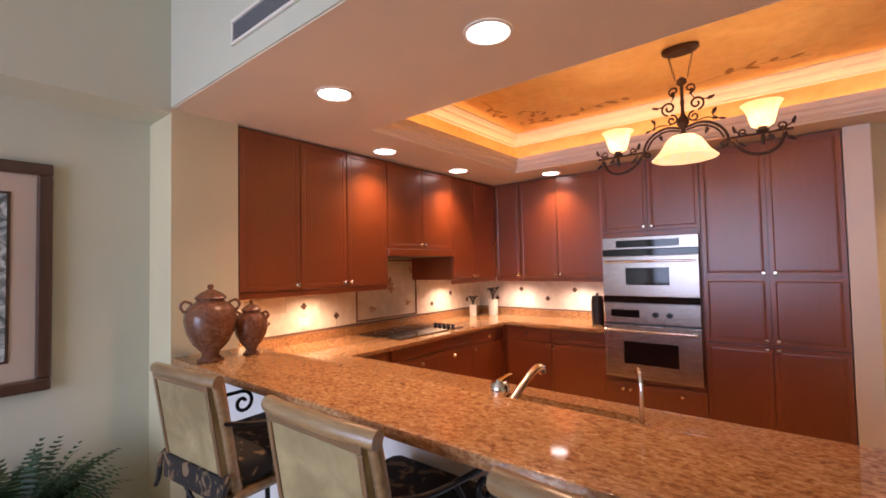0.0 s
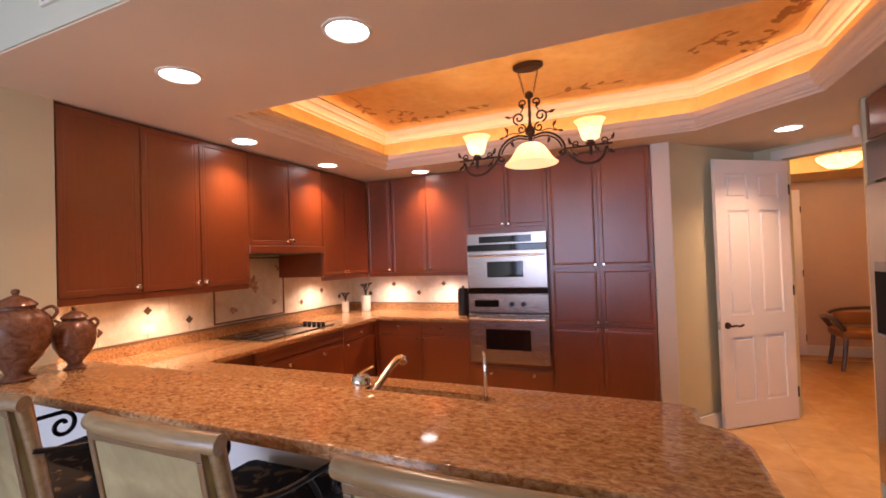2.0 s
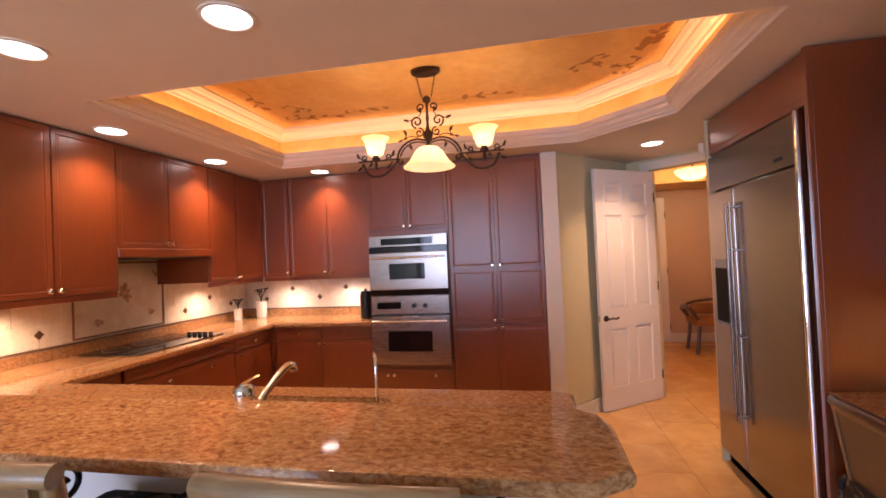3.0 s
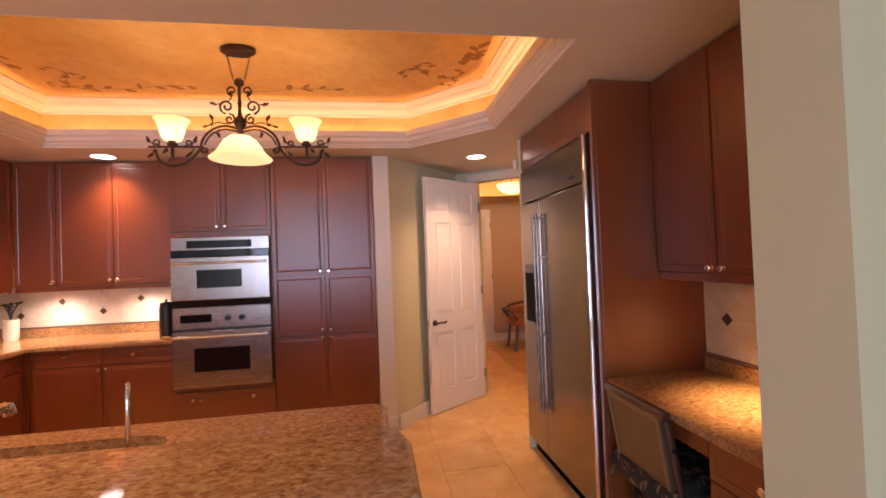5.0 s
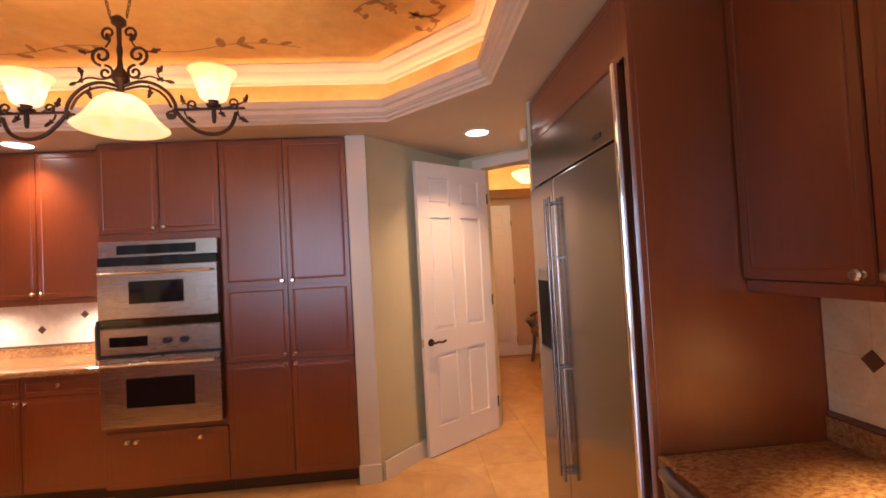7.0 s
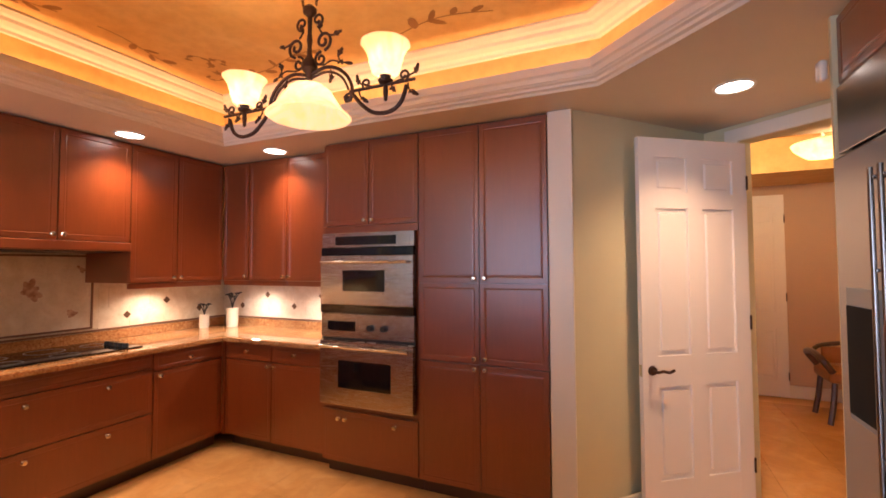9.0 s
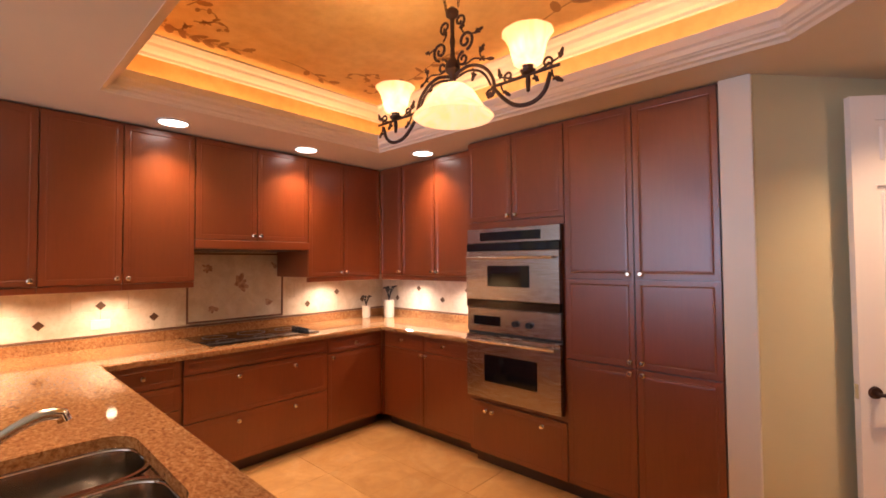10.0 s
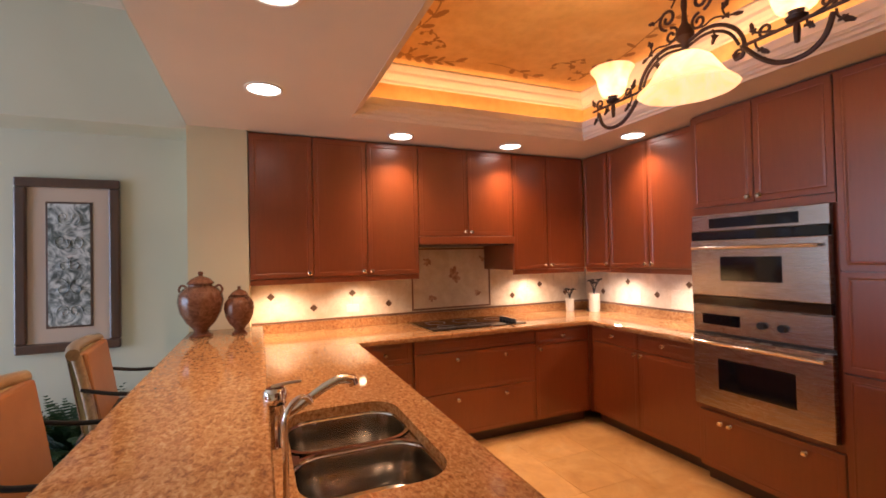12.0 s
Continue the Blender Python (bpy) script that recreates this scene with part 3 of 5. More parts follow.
def microwave():
    t = thing("microwave", "built-in stainless steel microwave with a dark window and bar handle", "microwave", south(-0.165, 5.655))
    w = 0.77
    part("body", box(0, w, 0.012, 0.024, 1.185, 1.762), STEEL, t)
    p = part("control_panel", box(0, w, -0.006, 0.012, 1.655, 1.762, 0.003), STEEL, t)
    part("display", box(0.12, 0.63, -0.009, -0.004, 1.672, 1.735, 0.001), BLACK, p, "black control display")
    part("vent_strip", box(0, w, -0.016, 0.010, 1.597, 1.654, 0.004), BLACK, t, "black vent strip")
    d = part("door", box(0, w, -0.024, 0.011, 1.245, 1.595, 0.004), STEEL, t)
    part("window", box(0.20, 0.55, -0.028, -0.020, 1.342, 1.492, 0.002), BLACK, d, "dark glass window")
    h = part("handle", cyl((0.03, -0.058, 1.548), (0.74, -0.058, 1.548), 0.010), CHROME, d, "polished bar handle", True)
    part("bracket", box(0.05, 0.075, -0.056, -0.022, 1.540, 1.556), CHROME, h)
    part("bracket", box(0.695, 0.72, -0.056, -0.022, 1.540, 1.556), CHROME, h)
    part("lower_vent", box(0, w, -0.022, 0.010, 1.184, 1.243, 0.004), BLACK, t, "black lower vent strip")
    return t


def oven():
    t = thing("wall_oven", "built-in stainless steel wall oven with a dark window below the microwave", "oven", south(-0.165, 5.655))
    w = 0.77
    part("body", box(0, w, 0.012, 0.024, 0.525, 1.183), STEEL, t)
    p = part("control_panel", box(0, w, -0.010, 0.011, 1.010, 1.178, 0.004), STEEL, t)
    part("display", box(0.06, 0.30, -0.014, -0.008, 1.058, 1.125, 0.001), BLACK, p, "black clock display")
    for kx in (0.43, 0.54):
        part("dial", cyl((kx, -0.010, 1.088), (kx, -0.036, 1.088), 0.024, 0.020, 20), BLACK_MATT, p, "round black dial", True)
    part("vent_strip", box(0, w, 0.0, 0.010, 0.990, 1.006), BLACK_MATT, t)
    d = part("door", box(0, w, -0.026, 0.011, 0.53, 0.985, 0.004), STEEL, t)
    part("window", box(0.165, 0.60, -0.030, -0.022, 0.655, 0.850, 0.004), BLACK, d, "dark glass oven window")
    h = part("handle", cyl((0.02, -0.062, 0.948), (0.75, -0.062, 0.948), 0.011), CHROME, d, "polished bar handle", True)
    part("bracket", box(0.04, 0.065, -0.06, -0.024, 0.940, 0.956), CHROME, h)
    part("bracket", box(0.705, 0.73, -0.06, -0.024, 0.940, 0.956), CHROME, h)
    return t


microwave()
oven()

# counters
ct = thing("countertop", "polished speckled brown granite countertop with an undermount sink cut-out", "countertop")
T0, T1 = 0.890, 0.93
SK = (0.06, 0.772, 3.045, 3.468)
part("sink_run", box(BX + 0.001, SK[0], 2.968, 3.598, T0, T1), GRANITE, ct)
bmx = box(SK[0], SK[1], 2.968, SK[2], T0, T1)
box(SK[0], SK[1], SK[3], 3.598, T0, T1, 0.0, bmx)
prism([(SK[1], 2.968), (1.48, 2.968), (1.505, 3.02), (1.505, 3.555), (1.46, 3.598), (SK[1], 3.598)], T0, T1, bm=bmx)
for cxx, cyy, sx, sy in ((SK[0], SK[2], 1, 1), (SK[1], SK[2], -1, 1), (SK[0], SK[3], 1, -1), (SK[1], SK[3], -1, -1)):
    R = 0.11
    arc = [(cxx, cyy)] + [(cxx + sx * R * (1 - math.sin(a)), cyy + sy * R * (1 - math.cos(a))) for a in np.linspace(0, math.pi / 2, 7)]
    prism(arc, T0, T1, bm=bmx)
part("sink_surround", bmx, GRANITE, ct)
part("cooktop_run", prism([(BX + 0.001, 3.598), (-1.255, 3.598), (-1.255, 5.70), (-0.184, 5.70), (-0.184, 6.318), (BX + 0.001, 6.318)], T0, T1), GRANITE, ct)
part("wall_strip", box(BX + 0.001, -1.44, 2.901, 2.985, T0, T1), GRANITE, ct)
up = box(BX + 0.001, BX + 0.021, 2.902, 6.318, T1, 1.005)
box(BX + 0.021, -0.184, 6.298, 6.318, T1, 1.005, bm=up)
part("upstand", up, GRANITE, ct)
edge = sweep([(1.505, 3.02), (1.505, 3.555), (1.46, 3.598), (-1.255, 3.598), (-1.255, 5.70), (-0.184, 5.70)], [(0.0, T0), (-0.012, T0 + 0.004), (-0.016, T0 + 0.02), (-0.012, T1 - 0.004), (0.0, T1)], closed=False)
part("rounded_edge", edge, GRANITE, ct, "", True)

BT = 1.075
bar = thing("breakfast_bar", "raised polished granite breakfast bar above the sink counter", "bar counter")
part("slab", prism([(WX + 0.002, 2.55), (-0.6, 2.545), (0.6, 2.54), (1.46, 2.55), (1.545, 2.61), (1.545, 2.84), (1.52, 2.92), (1.46, 2.968), (WX + 0.002, 2.968)], 1.037, BT), GRANITE, bar)
BE = [(WX + 0.002, 2.968), (1.46, 2.968), (1.52, 2.92), (1.545, 2.84), (1.545, 2.61), (1.46, 2.55), (0.6, 2.54), (-0.6, 2.545), (WX + 0.002, 2.55)]
part("rounded_edge", sweep(BE, [(0.002, 1.036), (0.012, 1.038), (0.017, 1.048), (0.018, 1.056), (0.017, 1.064), (0.012, 1.073), (0.006, BT), (-0.001, BT + 0.0003)], closed=False), GRANITE_EDGE, bar, "rough chiselled front edge", True)
struct("bar_wall", box(WX + 0.001, 1.46, 2.80, 2.946, 0, 1.036), WALL_WHITE, "white painted bar wall")
struct("baseboard_bar", box(WX + 0.001, 1.46, 2.786, 2.799, 0, 0.13, 0.003), TRIM)
part("bar_riser", box(WX + 0.002, 1.46, 2.947, 2.966, T1 - 0.04, 1.0355), GRANITE, ct)

for x0, w in ((-1.27, 0.60), (-0.67, 0.55), (-0.12, 0.92), (0.80, 0.65)):
    base_unit(pose(x0 + w, 3.575, 0, 0, 0, 180), w - 0.001, 0.55, [("drawer_front", 0, 0.725, w - 0.001, 0.14, (w / 2, 0.79)), ("door", 0, 0.105, w / 2, 0.62, (w / 2 - 0.03, 0.69)), ("door", w / 2, 0.105, w / 2 - 0.001, 0.62, (w / 2 + 0.03, 0.69))], "cherry base cabinet under the sink counter", 0.66 if 0 > x0 > -0.5 else FZ)


def sink():
    t = thing("kitchen_sink", "undermount stainless steel double bowl sink in the granite counter", "sink")
    for nm, x0, x1 in (("bowl", SK[0] - 0.008, 0.362), ("bowl", 0.384, SK[1] + 0.008)):
        own = bmesh.new()
        y0, y1, r = SK[2] - 0.008, SK[3] + 0.008, 0.115
        rings = []
        for z, sh in ((T0 - 0.001, -0.012), (T0 - 0.001, 0.0), (T0 - 0.012, 0.003), (0.74, 0.010), (0.712, 0.045), (0.706, 0.12)):
            ring = []
            rr = max(0.02, r - sh * 0.3)
            for qx, qy, a0 in ((x1 - sh - rr, y1 - sh - rr, 0), (x0 + sh + rr, y1 - sh - rr, 90), (x0 + sh + rr, y0 + sh + rr, 180), (x1 - sh - rr, y0 + sh + rr, 270)):
                for k in range(7):
                    a = radians(a0 + 15 * k)
                    ring.append(own.verts.new((qx + rr * math.cos(a), qy + rr * math.sin(a), z)))
            rings.append(ring)
        for a, b in zip(rings, rings[1:]):
            for k in range(len(a)):
                own.faces.new((a[k], a[(k + 1) % len(a)], b[(k + 1) % len(a)], b[k]))
        own.faces.new(rings[-1])
        lip = [v.co.copy() + Vector((0, 0, 0.001)) for v in rings[2]]
        lip.append(lip[0])
        b = part(nm, own, SINK_STEEL, t, "", True)
        part("drain", lathe([(0.0, 0.003), (0.028, 0.003), (0.042, 0.006), (0.045, 0.001)], 20, ((x0 + x1) / 2, (y0 + y1) / 2, 0.706)), CHROME, b, "", True)
        part("rim", tube(lip, 0.0042, 6), CHROME, b, "bright polished bowl rim", True)
    for y1, q in ((SK[3] + 0.008, -1), (SK[2] - 0.008, 1)):
        turn = np.linspace(0, math.pi / 2, 7)
        poly = [(0.359 - 0.112 * (1 - math.sin(a)), y1 + q * 0.112 * (1 - math.cos(a))) for a in turn] + [(0.387 + 0.112 * (1 - math.sin(a)), y1 + q * 0.112 * (1 - math.cos(a))) for a in turn[::-1]]
        part("corner_plate", prism(poly if q > 0 else poly[::-1], T0 - 0.016, T0 - 0.006), SINK_STEEL, t)
    part("divider", box(0.358, 0.388, SK[2] + 0.02, SK[3] - 0.02, 0.862, 0.884, 0.008), SINK_STEEL, t)
    return t


sink()


def faucet():
    t = thing("faucet", "stout chrome single lever faucet with pull-out spout behind the sink", "faucet", pose(0.352, 3.004, T1))
    part("base", lathe([(0.0, 0.0), (0.040, 0.0), (0.040, 0.008), (0.036, 0.014), (0.0355, 0.135), (0.0, 0.137)], 28), CHROME, t, "", True)
    part("cap", lathe([(0.0, 0.139), (0.037, 0.139), (0.038, 0.146), (0.036, 0.176), (0.028, 0.186), (0.0, 0.188)], 28), CHROME, t, "", True)
    pts = smooth_path([(0.012, 0.022, 0.085), (0.022, 0.060, 0.112), (0.032, 0.110, 0.150), (0.040, 0.160, 0.182), (0.046, 0.200, 0.199), (0.050, 0.228, 0.200)])
    sp = part("spout", tube(pts, 0.0125, 12, taper=1.35), KNOB, t, "brushed pull-out spray spout", True)
    part("spray_head", tube([(0.049, 0.218, 0.200), (0.051, 0.240, 0.195), (0.052, 0.246, 0.176)], 0.0165, 12), CHROME, sp, "", True)
    part("lever", tube(smooth_path([(0, -0.012, 0.189), (0.002, 0.035, 0.196), (0.004, 0.082, 0.198)]), 0.0075, 8, taper=0.6), CHROME, t, "", True)
    return t


faucet()
ft = thing("filter_tap", "slim chrome gooseneck water filter tap beside the sink", "faucet", pose(0.845, 3.010, T1))
part("base", lathe([(0, 0), (0.018, 0), (0.018, 0.008), (0.010, 0.020), (0.010, 0.05), (0, 0.052)], 16), CHROME, ft, "", True)
part("spout", tube(smooth_path([(0, 0, 0.04), (0, 0, 0.16), (0, 0, 0.240), (-0.005, 0.010, 0.268), (-0.014, 0.030, 0.284), (-0.024, 0.050, 0.280), (-0.030, 0.060, 0.264)]), 0.0065, 10), CHROME, ft, "", True)
part("lever", tube([(0.0, 0, 0.045), (-0.042, 0.0, 0.052)], 0.004, 6), CHROME, ft, "", True)


def cooktop():
    t = thing("cooktop", "black glass electric cooktop set into the granite counter", "cooktop", pose(-1.64, 4.68, T1))
    g = part("glass", box(-0.26, 0.26, -0.44, 0.44, 0.001, 0.009, 0.003), BLACK, t)
    for x, y, r in ((-0.12, -0.27, 0.09), (0.12, -0.27, 0.075), (-0.12, 0.02, 0.11), (0.13, 0.02, 0.08), (-0.1, 0.30, 0.075)):
        part("burner_ring", lathe([(r, 0.0), (r, 0.0012), (r - 0.004, 0.0012), (r - 0.004, 0.0)], 32, (x, y, 0.009)), VENT_GREY, g, "", True)
    for k in range(5):
        part("dial", cyl((0.19 - 0.055 * k, 0.36, 0.009), (0.19 - 0.055 * k, 0.36, 0.036), 0.020, 0.017, 16), BLACK_MATT, g, "", True)
    return t


cooktop()


# ---- refrigerator ----
def fridge():
    t = thing("refrigerator", "built-in stainless steel side by side refrigerator with an ice dispenser", "refrigerator", pose(2.66, 5.08, 0, 0, 0, -90))
    w = 1.10
    part("body", box(0.0, w, 0.03, 0.58, 0.0, 2.165), STEEL_V, t)
    part("grille_panel", box(0.012, w - 0.03, -0.012, 0.028, 1.915, 2.16, 0.005), STEEL_V, t)
    f = part("freezer_door", box(0.012, 0.40, -0.028, 0.028, 0.11, 1.898, 0.008), STEEL_V, t)
    d = part("fridge_door", box(0.408, w - 0.03, -0.028, 0.028, 0.11, 1.898, 0.008), STEEL_V, t)
    part("side_trim", box(w - 0.026, w - 0.002, -0.034, 0.028, 0.0, 2.165, 0.006), CHROME, t, "polished edge trim")
    part("toe_grille", box(0.012, w - 0.03, 0.03, 0.05, 0.005, 0.10), BLACK_MATT, t)
    for dd, x in ((f, 0.372), (d, 0.432)):
        h = part("handle", cyl((x, -0.062, 0.42), (x, -0.062, 1.80), 0.0075), STEEL_V, dd, "long tubular handle", True)
        for z in (0.46, 0.96, 1.50, 1.77):
            part("bracket", box(x - 0.009, x + 0.009, -0.060, -0.026, z - 0.005, z + 0.005, 0.002), STEEL_V, h)
    disp = part("ice_dispenser", box(0.10, 0.325, -0.036, -0.026, 1.00, 1.44, 0.003), VENT_GREY, f, "grey dispenser surround")
    part("recess", box(0.108, 0.317, -0.040, -0.035, 1.02, 1.38, 0.001), RECESS_BLACK, disp, "black dispenser recess")
    part("badge", box(0.86, 0.93, -0.016, -0.011, 1.955, 1.972), BLACK_MATT, t)
    return t


fridge()
cabinet("fridge_cabinet", "cherry cabinet above the refrigerator", "wall cabinet", pose(2.66, 5.082, 0, 0, 0, -90), 1.124, 0.6, 2.17, TOP, [("front_panel", 0, 2.172, 1.124, TOP - 2.184, None)])
fp = thing("fridge_side_panel", "tall cherry panel beside the refrigerator and the desk", "cabinet panel")
part("panel", box(2.676, 3.278, 3.93, 3.955, 0.10, TOP, 0.002), CHERRY, fp)
part("front_stile", box(2.655, 2.675, 3.929, 3.956, 0, TOP, 0.002), CHERRY, fp)
part("plinth", box(2.676, 3.278, 3.932, 3.953, 0, 0.099), CHERRY_SHADED, fp)
fp2 = thing("fridge_end_panel", "tall cream end panel between the refrigerator and the hall", "cabinet panel")
part("panel", box(2.645, 3.278, 5.085, 5.108, 0, TOP, 0.002), WALL, fp2)

sn = thing("wall_sensor", "small white sensor on the panel end beside the refrigerator", "sensor", pose(2.634, 5.10, 2.24))
part("housing", box(-0.03, 0, -0.022, 0.022, -0.04, 0.04, 0.012, seg=3), PLASTIC_W, sn, "", True)

# desk niche
dk = thing("desk_counter", "polished granite desk counter in the niche beside the refrigerator", "countertop")
part("slab", prism([(2.665, 2.752), (3.278, 2.752), (3.278, 3.928), (2.665, 3.928)], 0.81, 0.85, 0.008), GRANITE, dk)
part("upstand", box(3.258, 3.278, 2.753, 3.928, 0.851, 0.928), GRANITE, dk)
dc = cabinet("drawer_unit", "cherry drawer unit under the granite desk counter", "base cabinet", pose(2.70, 3.25, 0, 0, 0, -90), 0.495, 0.55, 0.10, 0.808, [("drawer_front", 0, 0.65, 0.495, 0.155, (0.25, 0.73)), ("drawer_front", 0, 0.38, 0.495, 0.27, (0.25, 0.52)), ("drawer_front", 0, 0.11, 0.495, 0.27, (0.25, 0.25))])
part("apron", box(-0.67, 0.0, 0.0, 0.02, 0.73, 0.808), CHERRY, dc)
for y0, w, s in ((3.926, 0.42, "R"), (3.505, 0.42, "L"), (3.084, 0.33, "L")):
    c = cabinet("desk_wall_cabinet", "dark cherry wall cabinet above the granite desk", "wall cabinet", pose(3.0, y0, 0, 0, 0, -90), w, 0.277, 1.40, TOP,
                [("door", 0, 1.40, w, TOP - 1.412, (w - 0.035 if s == "R" else 0.035, 1.425))], "cherry wall cabinets")
    part("light_rail", box(0.0, w, 0.012, 0.034, 1.358, 1.399, 0.004), CHERRY, c)


# ---- chandelier ----
def chandelier():
    t = thing("chandelier", "bronze scrollwork chandelier with three lit amber glass shades", "chandelier", pose(CH[0], CH[1], 0))
    cz = 2.798
    can = lathe([(0, cz), (0.10, cz), (0.10, cz - 0.02), (0.085, cz - 0.032), (0, cz - 0.034)], 28)
    bmesh.ops.transform(can, matrix=Matrix.Diagonal((1, 0.6, 1, 1)), verts=can.verts)
    part("canopy", can, IRON, t, "", True)
    for s in (-1, 1):
        ch = bmesh.new()
        for k in range(9):
            z = cz - 0.045 - 0.0165 * k
            x = s * (0.062 - 0.0035 * k)
            pts = [(x + 0.005 * math.cos(a) * (k % 2), 0.005 * math.cos(a) * (1 - k % 2), z + 0.011 * math.sin(a)) for a in np.linspace(0, 2 * math.pi, 9)]
            tube(pts, 0.0018, 5, bm=ch)
        part("chain", ch, IRON, t, "", True)
    part("stem", lathe([(0, 2.625), (0.012, 2.62), (0.028, 2.605), (0.028, 2.585), (0.010, 2.57), (0.0085, 2.50), (0.012, 2.47), (0.0085, 2.44), (0.012, 2.40), (0.033, 2.368), (0.033, 2.345), (0.016, 2.325), (0.012, 2.30), (0.030, 2.285), (0.030, 2.275), (0, 2.27)], 16), IRON, t, "", True)

    def scroll(x, z, r, s, turns=1.4, a0=0.0):
        pts = []
        for k in range(26):
            f = k / 25
            a = a0 + turns * 2 * math.pi * f
            rr = r * (1 - 0.78 * f)
            pts.append((x + s * rr * math.cos(a), 0, z + rr * math.sin(a)))
        return pts

    def leaf(p, d, ln, bm):
        own = bmesh.new()
        bmesh.ops.create_icosphere(own, subdivisions=1, radius=1)
        q = Vector(d).to_track_quat("X", "Z").to_matrix().to_4x4()
        bmesh.ops.transform(own, matrix=Matrix.Translation(p) @ q @ Matrix.Diagonal((ln, ln * 0.35, ln * 0.42, 1)), verts=own.verts)
        merge(bm, own)

    for s in (-1, 1):
        bmx = tube(smooth_path([(s * 0.015, 0, 2.322), (s * 0.08, 0, 2.338), (s * 0.14, 0, 2.324), (s * 0.19, 0, 2.285), (s * 0.216, 0, 2.235), (s * 0.213, 0, 2.192), (s * 0.190, 0, 2.180), (s * 0.182, 0, 2.200)], 5), 0.0072, 8)
        tube(smooth_path([(s * 0.015, 0, 2.306), (s * 0.08, 0, 2.318), (s * 0.135, 0, 2.304), (s * 0.175, 0, 2.272), (s * 0.200, 0, 2.226)], 5), 0.0055, 8, bm=bmx)
        tube([(s * 0.205, 0, 2.215), (s * 0.50, 0, 2.215)], 0.0062, 8, bm=bmx)
        tube(smooth_path([(s * 0.215, 0, 2.21), (s * 0.262, 0, 2.155), (s * 0.32, 0, 2.114), (s * 0.39, 0, 2.108), (s * 0.440, 0, 2.138), (s * 0.464, 0, 2.198)], 5), 0.0082, 8, bm=bmx)
        a = part("arm", bmx, IRON, t, "", True)
        for x, z, r, q, tn, a0, th in ((0.072, 2.452, 0.042, 1, 1.35, -1.4, 0.0062), (0.042, 2.548, 0.030, 1, 1.2, -1.6, 0.0052), (0.058, 2.378, 0.032, 1, 1.3, 1.5, 0.0055), (0.452, 2.238, 0.024, 1, 1.2, -1.5, 0.0048), (0.285, 2.235, 0.022, -1, 1.2, -1.5, 0.0048), (0.20, 2.19, 0.020, -1, 1.2, 0.6, 0.005)):
            part("scroll", tube(scroll(s * x, z, r, s * q, tn, a0), th, 6), IRON, t, "", True)
        rnd = random.Random(5 + s)
        lf = bmesh.new()
        for pts in ([(0.02, 2.372), (0.07, 2.352), (0.12, 2.356), (0.16, 2.346), (0.195, 2.338)], [(0.158, 2.348), (0.150, 2.372), (0.160, 2.392)], [(0.10, 2.47), (0.125, 2.462), (0.150, 2.470)], [(0.06, 2.49), (0.045, 2.515), (0.05, 2.53)],
                    [(0.42, 2.215), (0.455, 2.225), (0.495, 2.245), (0.505, 2.262)], [(0.325, 2.215), (0.29, 2.225), (0.255, 2.24), (0.245, 2.262)], [(0.47, 2.205), (0.475, 2.18), (0.495, 2.165)], [(0.255, 2.205), (0.262, 2.185), (0.285, 2.165)],
                    [(0.115, 2.318), (0.122, 2.295), (0.118, 2.280)], [(0.40, 2.214), (0.402, 2.198), (0.41, 2.188)]):
            line = smooth_path([(s * x, 0.008 * math.sin(40 * x), z) for x, z in pts], 4)
            tube(line, 0.0036, 6, bm=lf)
            way = Vector(line[-1]) - Vector(line[-2])
            leaf(line[-1], way, 0.020, lf)
            for q in (-1, 1):
                leaf(Vector(line[len(line) * 3 // 4]) + Vector((0, 0.004 * q, 0)), way + Vector((q * way.z, rnd.uniform(-0.3, 0.3) * way.length, -q * way.x)), rnd.uniform(0.012, 0.017), lf)
        part("leaves", lf, IRON, t, "small bronze tendrils and leaves", True)
        x = s * 0.372
        part("socket", lathe([(0, 2.150), (0.007, 2.155), (0.010, 2.19), (0.008, 2.215), (0.026, 2.222), (0.030, 2.232), (0.018, 2.238), (0.022, 2.255), (0.0, 2.258)], 16, (x, 0, 0)), IRON, a, "", True)
        prof = [(0.032, 2.246), (0.050, 2.260), (0.061, 2.294), (0.071, 2.336), (0.087, 2.364), (0.096, 2.373)]
        part("shade", lathe(prof + [(r - 0.004, z) for r, z in prof[::-1]], 36, (x, 0, 0), flute=0.012, lobes=9), SHADE, a, "glowing amber glass bell shade", True)
        part("bulb", lathe([(0, 2.258), (0.014, 2.262), (0.026, 2.295), (0.022, 2.32), (0, 2.332)], 16, (x, 0, 0)), BULB, a, "", True)
    prof = [(0.022, 2.280), (0.060, 2.273), (0.090, 2.250), (0.112, 2.216), (0.134, 2.180), (0.160, 2.155), (0.174, 2.143)]
    part("shade", lathe(prof + [(r - 0.005, z - 0.004) for r, z in prof[::-1]], 40, flute=0.006, lobes=10), SHADE, t, "wide glowing amber glass downward shade", True)
    part("bulb", lathe([(0, 2.268), (0.014, 2.262), (0.024, 2.235), (0.020, 2.215), (0, 2.205)], 16), BULB, t, "", True)
    return t


chandelier()


def downlight(x, y):
    t = thing("recessed_light", "round white recessed ceiling light, lit", "ceiling light", pose(x, y, CZ), "recessed ceiling lights")
    part("trim_ring", lathe([(0.098, -0.001), (0.098, -0.006), (0.085, -0.008), (0.080, -0.002)], 32), PLASTIC_W, t, "", True)
    part("lens", lathe([(0.0, -0.003), (0.081, -0.003)], 32), CAN_GLOW, t)
    return t


d0 = downlight(*CAN_SPOTS[0])
for cx, cy in CAN_SPOTS[1:]:
    copy_thing(d0, pose(cx, cy, CZ))


